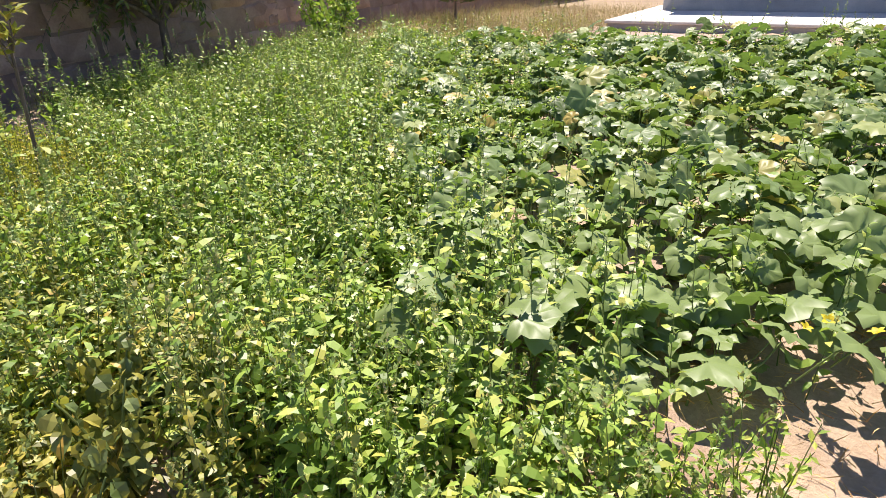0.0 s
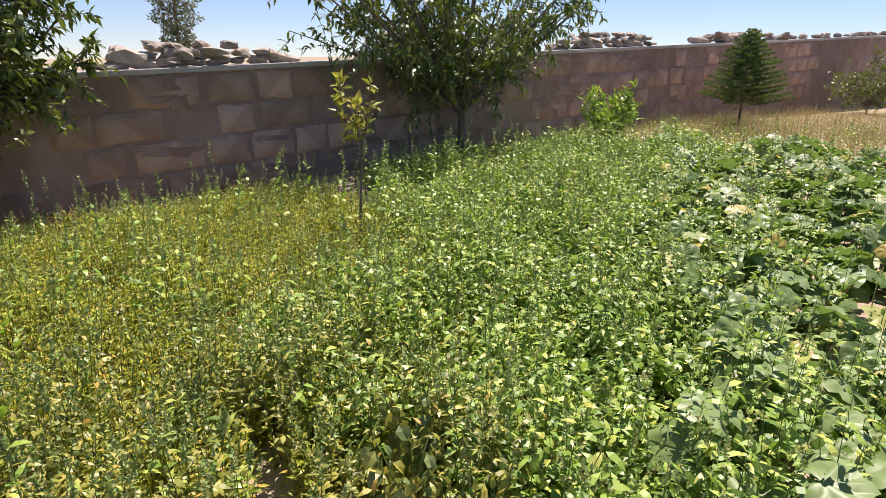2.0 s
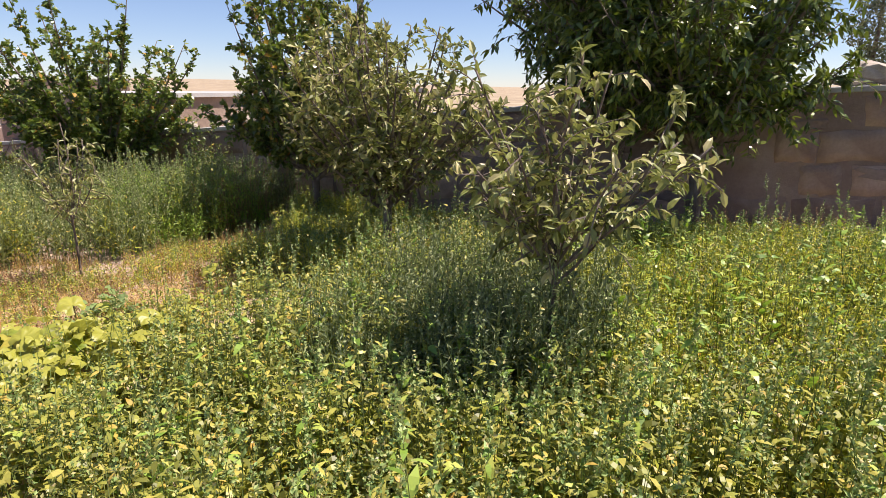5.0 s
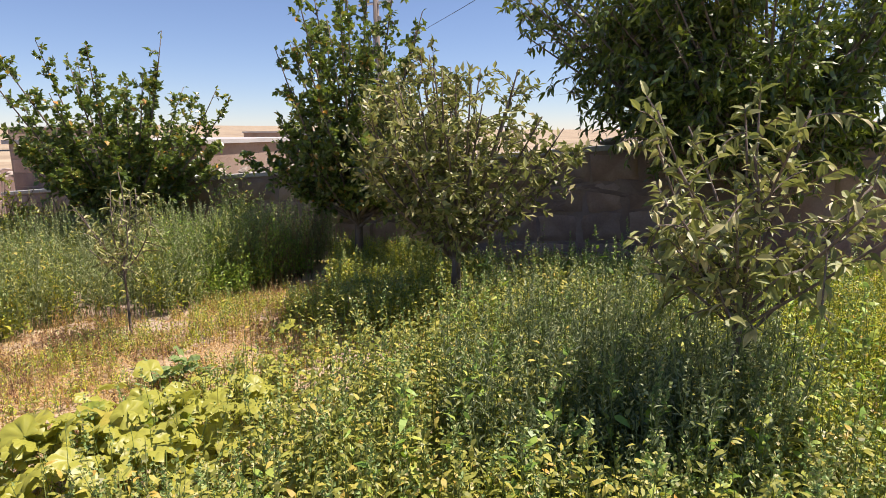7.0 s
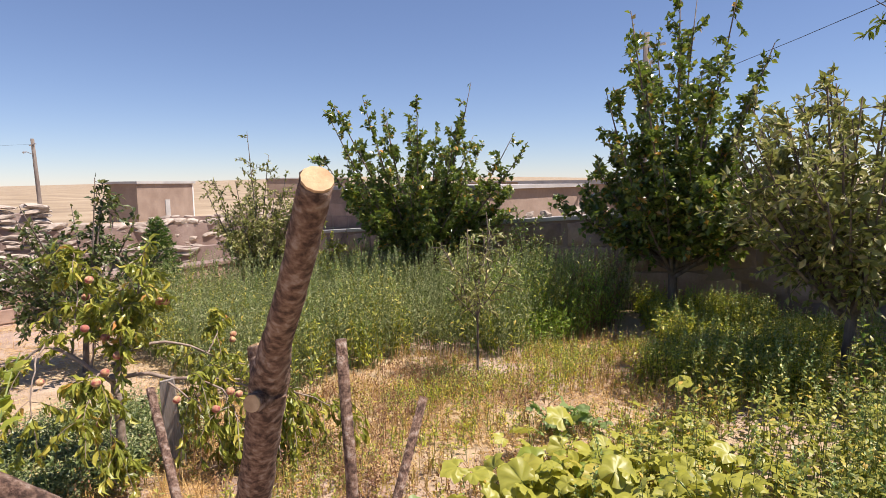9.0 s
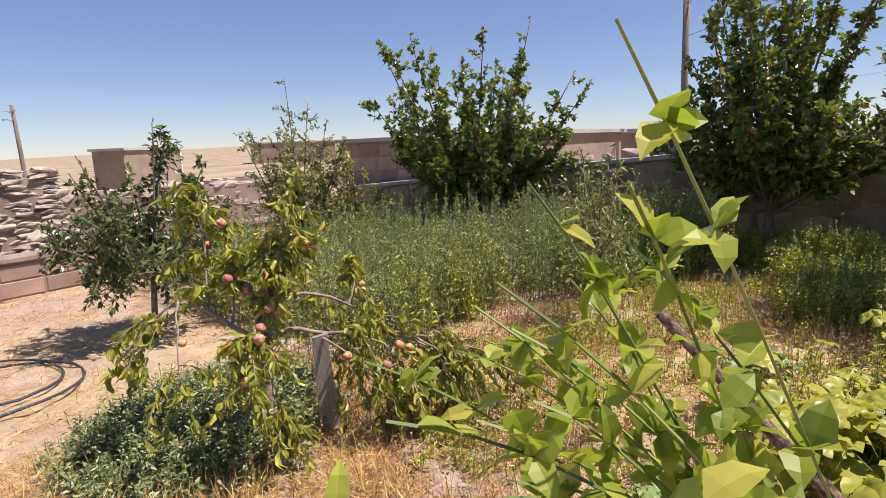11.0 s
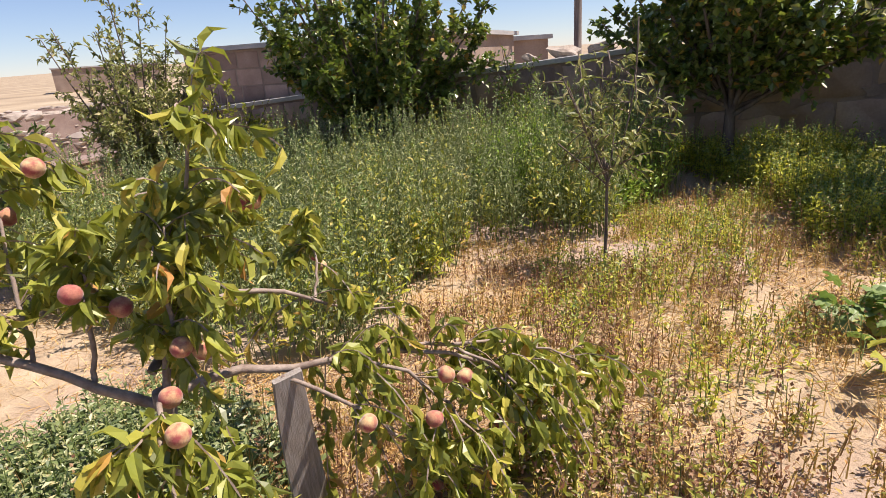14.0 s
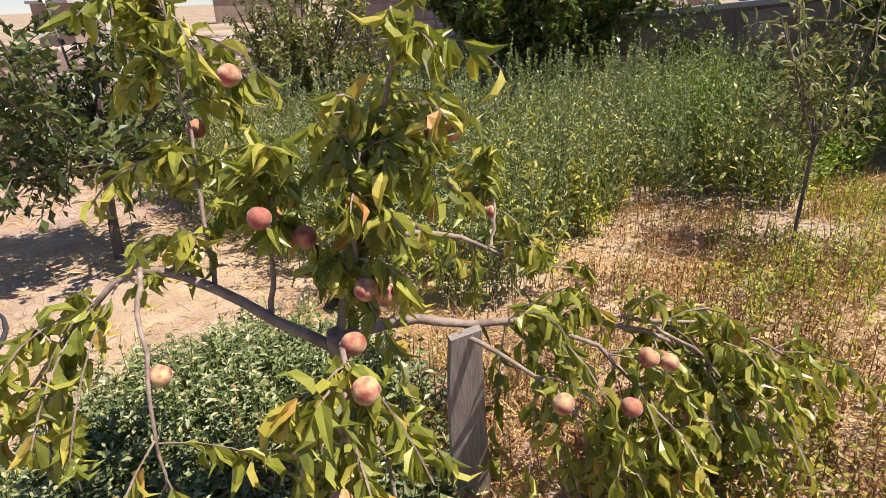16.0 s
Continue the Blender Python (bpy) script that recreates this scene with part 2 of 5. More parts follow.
def ground_material():
    m, nt, p = mat_base("dry_garden_soil")
    big = noise_tex(nt, 0.35, 4)
    mid = noise_tex(nt, 3.0, 6)
    fine = noise_tex(nt, 45, 8, rough=0.7)
    soil = ramp(nt, mid, [(0.3, (0.36, 0.245, 0.185)), (0.55, (0.49, 0.36, 0.285)), (0.8, (0.60, 0.47, 0.39))])
    dry = ramp(nt, mid, [(0.3, (0.44, 0.31, 0.18)), (0.7, (0.64, 0.49, 0.32))])
    col = mixc(nt, ramp(nt, big, [(0.42, (0, 0, 0)), (0.6, (1, 1, 1))]), soil, dry)
    col = mixc(nt, 0.5, col, ramp(nt, fine, [(0.3, (0.55, 0.53, 0.5)), (0.7, (1.15, 1.15, 1.15))]), "MULTIPLY")
    nt.links.new(col, p.inputs["Base Color"])
    p.inputs["Roughness"].default_value = 0.95
    bump(nt, p, fine, 0.8, 0.02)
    return m


M_GROUND = ground_material()


# ---------- mesh helpers ----------
def unit(v):
    return v / np.maximum(np.linalg.norm(v, axis=-1, keepdims=True), 1e-9)


LEAF_SMALL = (np.array([(0, 0, 0), (0.45, -0.5, 0.07), (1, 0, -0.12), (0.45, 0.5, 0.07)]), np.array([(0, 1, 2), (0, 2, 3)]))
LEAF_MID = (np.array([(0, 0, 0), (0.26, -0.4, 0.06), (0.26, 0.4, 0.06), (0.62, -0.36, 0.0), (0.62, 0.36, 0.0), (1, 0, -0.2)]), np.array([(0, 1, 2), (1, 3, 4), (1, 4, 2), (3, 5, 4)]))
LEAF_LONG = (np.array([(0, 0, 0), (0.32, -0.5, 0.07), (0.32, 0, 0), (0.32, 0.5, 0.07), (0.7, -0.36, 0.0), (0.7, 0, -0.06), (0.7, 0.36, 0.0), (1, 0, -0.22)]),
             np.array([(0, 1, 2), (0, 2, 3), (1, 4, 5), (1, 5, 2), (2, 5, 6), (2, 6, 3), (4, 7, 5), (5, 7, 6)]))


def lobed_leaf():
    """Five-lobed squash leaf with raised veins, an inner and an outer ring."""
    n = 21
    inner, outer = [], []
    for i in range(n):
        a = -2.8 + 5.6 * i / (n - 1)
        lobe = math.cos(a * 5)
        r = 0.5 * (1 + 0.11 * lobe - 0.04 * (i % 2))
        inner.append((0.42 + 0.55 * r * math.cos(a), 0.55 * r * math.sin(a), -0.045 + 0.035 * lobe))
        outer.append((0.42 + r * math.cos(a), r * math.sin(a), -0.1 - 0.05 * lobe + (0.035 if i % 2 else -0.03)))
    f = [(0, i, i + 1) for i in range(1, n)]
    for i in range(1, n):
        f += [(i, i + n, i + n + 1), (i, i + n + 1, i + 1)]
    return np.array([(0.3, 0, -0.06)] + inner + outer), np.array(f)


LEAF_LOBED = lobed_leaf()
LEAF_CURL = (LEAF_LONG[0] * (1, 1, 1) + np.array([(0, 0, 0), (0, 0, 0.06), (0, 0, 0), (0, 0, 0.06), (-0.03, 0, 0.02), (-0.03, 0, -0.06), (-0.03, 0, 0.02), (-0.14, 0.06, -0.22)]), LEAF_LONG[1])
BLADE = (np.array([(0, -0.5, 0), (0, 0.5, 0), (0.55, 0.35, 0.03), (0.55, -0.35, 0.03), (1, 0, -0.06)]), np.array([(0, 1, 2), (0, 2, 3), (3, 2, 4)]))


class Soup:
    """Collects triangles and makes one mesh of them."""

    def __init__(self):
        self.v, self.f, self.m, self.n = [], [], [], 0

    def add(self, v, f, slot=0):
        self.v.append(np.asarray(v, float).reshape(-1, 3))
        self.f.append(np.asarray(f, int).reshape(-1, 3) + self.n)
        self.m.append(np.full(len(self.f[-1]), slot))
        self.n += len(self.v[-1])

    def leaves(self, shape, place, along, normal, length, width, slot=0):
        tv, tf = shape
        x = unit(np.asarray(along, float))
        z = np.asarray(normal, float)
        z = unit(z - (z * x).sum(1, keepdims=True) * x + 1e-6)
        y = np.cross(z, x)
        length, width = np.asarray(length)[:, None, None], np.asarray(width)[:, None, None]
        v = place[:, None] + x[:, None] * tv[None, :, 0:1] * length + y[:, None] * tv[None, :, 1:2] * width + z[:, None] * tv[None, :, 2:3] * length
        f = tf[None] + (np.arange(len(place)) * len(tv))[:, None, None]
        self.add(v, f, slot)

    def sticks(self, a, b, ra, rb, slot=0):
        """Many straight three-sided stems at once."""
        n = len(a)
        d = unit(b - a)
        side = unit(np.cross(d, np.tile((0.3, 0.9, 0.1), (n, 1))))
        up = np.cross(d, side)
        ring = [(math.cos(k * 2.094), math.sin(k * 2.094)) for k in range(3)]
        ra, rb = np.broadcast_to(ra, n)[:, None], np.broadcast_to(rb, n)[:, None]
        v = np.stack([a + (side * c + up * s) * ra for c, s in ring] + [b + (side * c + up * s) * rb for c, s in ring], 1)
        t = np.array([(0, 1, 4), (0, 4, 3), (1, 2, 5), (1, 5, 4), (2, 0, 3), (2, 3, 5), (3, 4, 5)])
        self.add(v, t[None] + (np.arange(n) * 6)[:, None, None], slot)

    def tube(self, pts, radii, sides=8, slot=0, cap=True, knobs=0.0):
        pts = np.asarray(pts, float)
        radii = np.broadcast_to(radii, len(pts)).astype(float)
        t = unit(np.gradient(pts, axis=0))
        side = unit(np.cross(t[0], (0.31, 0.77, 0.2)))
        rings = []
        for p, d, r in zip(pts, t, radii):
            side = unit(side - d * (side @ d))
            up = np.cross(d, side)
            a = np.arange(sides) * 2 * math.pi / sides
            rr = r * (1 + knobs * rng.uniform(-1, 1, sides))
            rings.append(p + (side * np.cos(a)[:, None] + up * np.sin(a)[:, None]) * rr[:, None])
        v = np.concatenate(rings)
        f = []
        for i in range(len(pts) - 1):
            for k in range(sides):
                a, b = i * sides + k, i * sides + (k + 1) % sides
                f += [(a, b, b + sides), (a, b + sides, a + sides)]
        if cap:
            for i, o in ((0, -1), (len(pts) - 1, 1)):
                v = np.concatenate([v, [pts[i]]])
                for k in range(sides):
                    f.append((len(v) - 1, i * sides + k, i * sides + (k + 1) % sides))
        self.add(v, f, slot)

    def build(self, name, mats, parent=None, base=(0, 0, 0), smooth=False):
        v = np.concatenate(self.v) - np.asarray(base, float)
        f = np.concatenate(self.f)
        me = bpy.data.meshes.new(name)
        me.vertices.add(len(v))
        me.vertices.foreach_set("co", v.ravel())
        me.loops.add(3 * len(f))
        me.loops.foreach_set("vertex_index", f.ravel().astype(np.int32))
        me.polygons.add(len(f))
        me.polygons.foreach_set("loop_start", np.arange(0, 3 * len(f), 3, dtype=np.int32))
        me.polygons.foreach_set("material_index", np.concatenate(self.m).astype(np.int32))
        me.polygons.foreach_set("use_smooth", np.full(len(f), smooth))
        me.update(calc_edges=True)
        for m in mats:
            me.materials.append(m)
        ob = new(name, me)
        if parent:
            ob.parent = parent
        else:
            ob.location = base
        return ob


def part(name, bm, material, parent=None, label="", smooth=False):
    me = bpy.data.meshes.new(name)
    bm.to_mesh(me)
    bm.free()
    me.materials.append(material)
    if smooth:
        me.polygons.foreach_set("use_smooth", [True] * len(me.polygons))
    ob = new(name, me)
    ob.parent = parent
    return tagged(ob, label)


def thing(name, at, label, category, group="", kind=""):
    ob = new(name)
    ob.location = at
    ob.empty_display_size = 0.1
    return tagged(ob, label, category, group, kind)


def box_bm(x0, x1, y0, y1, z0, z1, bevel=0.0):
    bm = bmesh.new()
    bmesh.ops.create_cube(bm, size=1, matrix=Matrix.Translation(((x0 + x1) / 2, (y0 + y1) / 2, (z0 + z1) / 2)) @ Matrix.Diagonal((x1 - x0, y1 - y0, z1 - z0, 1)))
    if bevel:
        bmesh.ops.bevel(bm, geom=bm.edges[:], offset=bevel, segments=1, affect="EDGES")
    return bm


def stone_mesh(name, seed, sx, sy, sz, material):
    bm = bmesh.new()
    bmesh.ops.create_icosphere(bm, subdivisions=2, radius=0.5)
    for v in bm.verts:
        q = v.co.copy()
        m = max(abs(q.x), abs(q.y), abs(q.z)) / 0.5
        q = q.lerp(q / m, 0.7)
        k = 1 + 0.55 * noise.noise(q * 2.3 + Vector((seed * 7.1, seed * 3.3, 0))) + 0.12 * noise.noise(q * 6 + Vector((seed, 0, 5)))
        v.co = Vector((q.x * k * sx, q.y * k * sy, q.z * k * sz))
    me = bpy.data.meshes.new(name)
    bm.to_mesh(me)
    bm.free()
    me.materials.append(material)
    return me


# ---------- ground ----------
def ground_z(x, y):
    """The lay of the land: falls gently to the south, rises to low hills far off."""
    x, y = np.asarray(x, float), np.asarray(y, float)
    z = -0.22 + 0.045 * np.clip(y, -16, 12)
    r = np.hypot(x, y)
    return z + np.clip(r - 60, 0, None) * 0.0125 * np.clip(0.55 + 0.45 * np.sin(np.arctan2(y, x) * 5 + 1), 0, 1)


def build_ground():
    far = np.array([1.5, 3, 6, 12, 20, 32, 50, 80, 130, 220, 400, 800, 1600, 3000.0])
    xs = np.concatenate([-10 - far[::-1], np.arange(-10, 5.01, 0.16), 5 + far])
    ys = np.concatenate([-17 - far[::-1], np.arange(-17, 16.01, 0.16), 16 + far])
    gx, gy = np.meshgrid(xs, ys, indexing="ij")
    near = (np.abs(gx + 2.5) < 7.6) & (np.abs(gy + 0.5) < 16.6)
    gz = ground_z(gx, gy) + near * rng.normal(0, 0.012, gx.shape) + near * 0.03 * np.sin(gx * 2.1 + np.sin(gy * 1.3)) * np.sin(gy * 1.7)
    v = np.stack([gx, gy, gz], -1).reshape(-1, 3)
    ny = len(ys)
    i, j = np.meshgrid(np.arange(len(xs) - 1), np.arange(ny - 1), indexing="ij")
    a = (i * ny + j).ravel()
    s = Soup()
    f = np.concatenate([np.stack([a, a + ny, a + ny + 1], 1), np.stack([a, a + ny + 1, a + 1], 1)])
    s.add(v, f)
    c = v[f].mean(1)
    s.m[0] = ((c[:, 0] < -8.8) | (c[:, 1] < -15.5) | (c[:, 0] > 8) | (c[:, 1] > 20)).astype(int)
    return tagged(s.build("ground", [M_GROUND, M_FIELD], smooth=True), "dry pinkish garden soil reaching to low hills", "ground", kind="structure")


build_ground()


# ---------- boundary walls ----------
def wall_top(y):
    return 1.47 + (0.08 if y < 0 else 0.052) * y


def block_wall():
    """The tuff block wall along the garden's west side, its top following the slope."""
    wall = tagged(new("wall_west"), "long pink tuff block garden wall with smeared mortar", "wall", kind="structure")
    x0, x1 = -8.86, -8.515
    bm = bmesh.new()
    rows = []
    for y in (-14.15, 0.0, 46.0):
        zb = float(ground_z(x0, y)) - 0.3
        rows.append([bm.verts.new((x, y, z)) for x, z in ((x1, zb), (x0, zb), (x0, wall_top(y)), (x1, wall_top(y)))])
    for a, b in zip(rows, rows[1:]):
        for k in range(4):
            bm.faces.new((a[k], a[(k + 1) % 4], b[(k + 1) % 4], b[k]))
    bm.faces.new(rows[0][::-1]), bm.faces.new(rows[-1])
    bmesh.ops.recalc_face_normals(bm, faces=bm.faces)
    part("mortar_core", bm, M_MORTAR, wall)
    for y0, y1 in ((-14.17, 0), (0, 46)):
        bm = box_bm(-8.9, -8.475, y0, y1, -0.07, 0.0, 0.008)
        for v in bm.verts:
            v.co.z += wall_top(min(max(v.co.y, y0 + 0.01), y1 - 0.01)) + 0.004
        part("coping", bm, M_CONCRETE, wall, "thin rough concrete coping")
    variants = []
    for k in range(14):
        w = (0.45, 0.55, 0.62, 0.7, 0.8, 0.9, 0.5)[k % 7]
        bm = bmesh.new()
        bmesh.ops.create_grid(bm, x_segments=7, y_segments=5, size=0.5)
        for v in bm.verts:
            u, h = v.co.x, v.co.y
            edge = max(abs(u), abs(h)) > 0.49
            u, h = (u if abs(u) > 0.49 else u * 1.34), (h if abs(h) > 0.49 else h * 1.55)
            wob = 0.05 * noise.noise(Vector((u * 5 + k * 9.1, h * 5, k)))
            v.co = Vector((-0.03 if edge else 0.006 + 0.004 * noise.noise(Vector((u * 5, h * 5, k * 3.3))), u * w + wob, h * 0.385 + wob * 0.8))
        me = bpy.data.meshes.new("block")
        bm.to_mesh(me)
        bm.free()
        me.materials.append(M_BLOCK)
        me.polygons.foreach_set("use_smooth", [True] * len(me.polygons))
        variants.append((w, me))
    r = random.Random(5)
    for course in range(4):
        y = -14.1 + (0.3 if course % 2 else 0)
        while y < 20:
            w, me = variants[r.randrange(14)]
            yc = y + w / 2
            z = wall_top(yc) - 0.09 - 0.41 * (course + 0.5)
            if z > float(ground_z(-8.4, yc)) - 0.15 and r.random() < 0.8:
                ob = new("block", me)
                ob.parent = wall
                flip = r.random() < 0.5
                ob.matrix_basis = pose(-8.512 + r.uniform(-0.004, 0.004), yc, z, math.degrees(math.atan(0.08 if yc < 0 else 0.052)) + r.uniform(-0.6, 0.6)) @ Matrix.Diagonal((1, -1 if flip else 1, -1 if r.random() < 0.5 else 1, 1))
            y += w + r.uniform(0.01, 0.1)

    # smears of mortar that run over the joints
    for k in range(90):
        yc, zr = r.uniform(-13.5, 19), r.uniform(0.12, 1.5)
        w, h = r.uniform(0.25, 1.0), r.uniform(0.08, 0.3)
        bm = bmesh.new()
        bmesh.ops.create_grid(bm, x_segments=10, y_segments=5, size=0.5)
        for v in bm.verts:
            u, s = v.co.x, v.co.y
            rim = max(abs(u), abs(s)) > 0.49
            d = 1 + 0.7 * noise.noise(Vector((u * 3 + k * 3.7, s * 3, k)))
            v.co = Vector((-0.02 if rim else 0.012 + 0.006 * noise.noise(Vector((u * 7, s * 7, k))), u * w * d, s * h * d))
        ob = part("mortar_smear", bm, M_MORTAR, wall)
        ob.matrix_basis = pose(-8.508, yc, max(wall_top(yc) - zr, float(ground_z(-8.4, yc)) + 0.1), r.uniform(-12, 12))


block_wall()


def wall_stones():
    r = random.Random(11)
    meshes = [stone_mesh("stone", k, *(r.uniform(0.25, 0.42), r.uniform(0.3, 0.7), r.uniform(0.13, 0.26)), M_STONE) for k in range(9)]
    for y0, y1, layers in ((0.9, 3.6, 3), (4.6, 7.0, 1), (8.8, 12.4, 3), (14.2, 18.5, 2), (-2.4, -1.2, 1), (-9.0, -6.2, 1), (18.5, 28, 1)):
        for k in range(layers):
            y = y0 + 0.35 * k
            while y < y1 - 0.45 * k:
                me = meshes[r.randrange(9)]
                s = r.uniform(0.4, 0.82)
                ob = tagged(new("stone", me), "rough flat field stone lying on the wall", "stone", "loose stones on the wall")
                ob.matrix_world = pose(-8.68 + r.uniform(-0.07, 0.07), y, wall_top(y) + 0.055 + 0.105 * k, r.uniform(-16, 16), r.uniform(-14, 14), r.uniform(-40, 40)) @ Matrix.Scale(s, 4)
                y += r.uniform(0.2, 0.4) if layers > 1 else r.uniform(0.3, 0.9)


wall_stones()


# ---------- south boundary, buildings and distance ----------
def south_wall():
    wall = tagged(new("wall_south"), "low wall of pinkish cut stone at the garden's end", "wall", kind="structure")
    r = random.Random(3)
    part("rubble_core", box_bm(-8.4, 5.0, -15.6, -15.25, -1.3, -0.33), M_MORTAR, wall)
    part("coping", box_bm(-8.4, 5.0, -15.66, -15.19, -0.326, -0.25, 0.01), M_MORTAR, wall, "thin stone coping")
    for course in range(3):
        x = -8.35
        while x < 4.9:
            w = r.uniform(0.35, 0.75)
            part("block", box_bm(x, x + w, -15.26, -15.235, -0.6 - 0.26 * course, -0.36 - 0.26 * course, 0.012), M_BLOCK, wall)
            x += w + r.uniform(0.02, 0.05)


south_wall()


def neighbour_building():
    b = thing("outbuilding", (-11, -12.3, -0.9), "brown block outbuilding with a flat roof behind the wall", "building")
    base = Matrix.Translation((11, 12.3, 0.9))
    for args, name, m in (((-13.5, -8.98, -14.45, -14.1, -0.95, 1.28), "wall", M_HOUSE), ((-13.5, -13.15, -14.1, -9.6, -0.95, 1.28), "wall", M_HOUSE), ((-13.15, -8.98, -9.95, -9.6, -0.95, 1.28), "wall", M_HOUSE), ((-9.33, -8.98, -14.1, -9.95, -0.95, 1.28), "wall", M_HOUSE), ((-13.6, -8.9, -14.55, -9.5, 1.284, 1.36), "roof", M_CONCRETE)):
        bm = box_bm(*args)
        bm.transform(base)
        part(name, bm, m, b)
    r = random.Random(8)
    for course in range(5):
        y = -14.4
        while y < -9.9:
            w = r.uniform(0.4, 0.6)
            bm = box_bm(-8.985, -8.972, y, min(y + w, -9.62), 0.98 - 0.28 * course, 1.24 - 0.28 * course, 0.006)
            bm.transform(base)
            part("block", bm, M_BLOCK, b)
            y += w + 0.03


neighbour_building()


def far_house(name, at, yaw, w, d, h, label, white=False):
    house = thing(name, at, label, "house")
    house.rotation_euler.z = radians(yaw)
    part("wall", box_bm(-w / 2, w / 2, -d / 2, d / 2, -0.5, h), M_HOUSE, house)
    part("roof", box_bm(-w / 2 - 0.15, w / 2 + 0.15, -d / 2 - 0.15, d / 2 + 0.15, h + 0.004, h + 0.16), M_CONCRETE, house)
    if white:
        # thin white strip: the corner's sunlit edge put in as colour
        part("lit_edge", box_bm(w / 2 - 0.12, w / 2 + 0.02, -d / 2 - 0.03, -d / 2 + 0.3, -0.5, h - 0.05), M_LIT_EDGE, house, "white strip standing for the sunlit house corner")
        part("door", box_bm(-0.3, 0.2, -d / 2 - 0.05, -d / 2 + 0.05, -0.4, 1.3), M_CONCRETE, house, "pale weathered door")
    return house


far_house("house", (-20.6, -45.0, -0.85), 207, 6.2, 2.2, 2.4, "long low mud-brick house with a flat roof", True)
far_house("barn", (-24.5, -14.2, -0.8), 115, 5.6, 4, 2.1, "low plastered brick barn with a flat roof")
far_house("barn", (-62, -38, -0.8), 120, 16, 6, 2.2, "distant flat-roofed brick barn on the plain")
far_house("barn", (-60, -75, -0.4), 140, 12, 6, 2.6, "distant flat-roofed brick barn on the plain")


def ruin():
    """A dry-stone ruin of flat stones beyond the south wall."""
    r = random.Random(21)
    t = thing("stone_ruin", (-2.5, -20.0, -0.95), "half-collapsed dry-stone hut wall of flat stones", "ruin")
    meshes = [stone_mesh("stone", 40 + k, r.uniform(0.45, 0.8), r.uniform(0.3, 0.4), r.uniform(0.1, 0.17), M_STONE) for k in range(8)]
    part("rubble_core", box_bm(-2.4, 7, -0.4, 0.36, 0, 1.75), M_MORTAR, t)
    for row in range(17):
        x = -2.5
        z = 0.06 + row * 0.115
        while x < 7:
            ob = new("stone", meshes[r.randrange(8)])
            ob.parent = t
            ob.matrix_basis = pose(x, 0.3 - (0.03 if row < 9 else 0.12) * r.random(), z, r.uniform(-8, 8), r.uniform(-8, 8), r.uniform(-15, 15)) @ Matrix.Scale(r.uniform(0.7, 1.05), 4)
            x += r.uniform(0.45, 0.8)
    part("lintel", box_bm(-1.6, 7.2, -0.45, 0.5, 2.05, 2.15, 0.02), M_CONCRETE, t, "grey slab along the top")
    part("wall_end", box_bm(-1.5, 7.0, -0.4, 0.2, 1.75, 2.05), M_MORTAR, t)
    for k in range(60):
        ob = tagged(new("stone", meshes[r.randrange(8)]), "loose field stone in a rubble heap", "stone", "rubble heap")
        x, y = r.uniform(-7.6, -3.9), r.uniform(-19.4, -17.6)
        ob.matrix_world = pose(x, y, float(ground_z(x, y)) + r.uniform(0.02, 0.75) * (1 - abs(y + 18.5)), r.uniform(-20, 20), r.uniform(-20, 20), r.uniform(0, 360)) @ Matrix.Scale(r.uniform(0.7, 1.2), 4)


ruin()


def dry_stone_wall(x0, x1, y0, y1, h, seed):
    """A rough field wall of flat stones beyond the garden."""
    r = random.Random(seed)
    n = Vector((x1 - x0, y1 - y0, 0))
    zb = float(ground_z((x0 + x1) / 2, (y0 + y1) / 2)) - 0.1
    t = thing("dry_stone_wall", (x0, y0, zb), "tumbled dry-stone field wall beyond the garden", "stone wall")
    t.rotation_euler.z = math.atan2(n.y, n.x)
    meshes = [stone_mesh("stone", seed + k, r.uniform(0.4, 0.7), r.uniform(0.3, 0.45), r.uniform(0.14, 0.24), M_STONE) for k in range(5)]
    part("rubble_core", box_bm(0, n.length, -0.15, 0.12, 0, h - 0.1), M_MORTAR, t)
    for row in range(int(h / 0.15)):
        x = 0.0
        while x < n.length:
            ob = new("stone", meshes[r.randrange(5)])
            ob.parent = t
            ob.matrix_basis = pose(x, r.uniform(0.0, 0.1), 0.1 + row * 0.15 + 0.05 * math.sin(x * 1.7), r.uniform(-10, 10), r.uniform(-10, 10), r.uniform(-20, 20)) @ Matrix.Scale(r.uniform(0.75, 1.15), 4)
            x += r.uniform(0.35, 0.7)


dry_stone_wall(-4.6, -10.5, -18.6, -17.0, 1.0, 70)
dry_stone_wall(-6.0, -15.0, -24.5, -22.5, 1.2, 80)
dry_stone_wall(-14.0, -24.0, -32.0, -29.0, 1.0, 90)


def utility_pole(x, y, top, lean, label, lamp=False, r=0.09):
    zb = float(ground_z(x, y))
    p = thing("utility_pole", (x, y, zb), label, "utility pole")
    s = Soup()
    s.tube([(0, 0, -0.3), (lean * 0.5, 0, (top - zb) / 2), (lean, 0, top - zb)], [r, r * 0.9, r * 0.75], 10)
    s.build("pole", [M_POLE], p, smooth=True)
    s = Soup()
    s.tube([(lean, -0.45, top - zb - 0.35), (lean, 0.45, top - zb - 0.3)], [0.035, 0.035], 6)
    s.build("crossarm", [M_METAL], p)
    if lamp:
        s = Soup()
        s.tube([(lean, 0, top - zb - 0.9), (lean + 0.4, 0.25, top - zb - 0.75), (lean + 0.6, 0.35, top - zb - 0.8)], [0.02, 0.02, 0.06], 6)
        s.build("lamp_arm", [M_METAL], p)


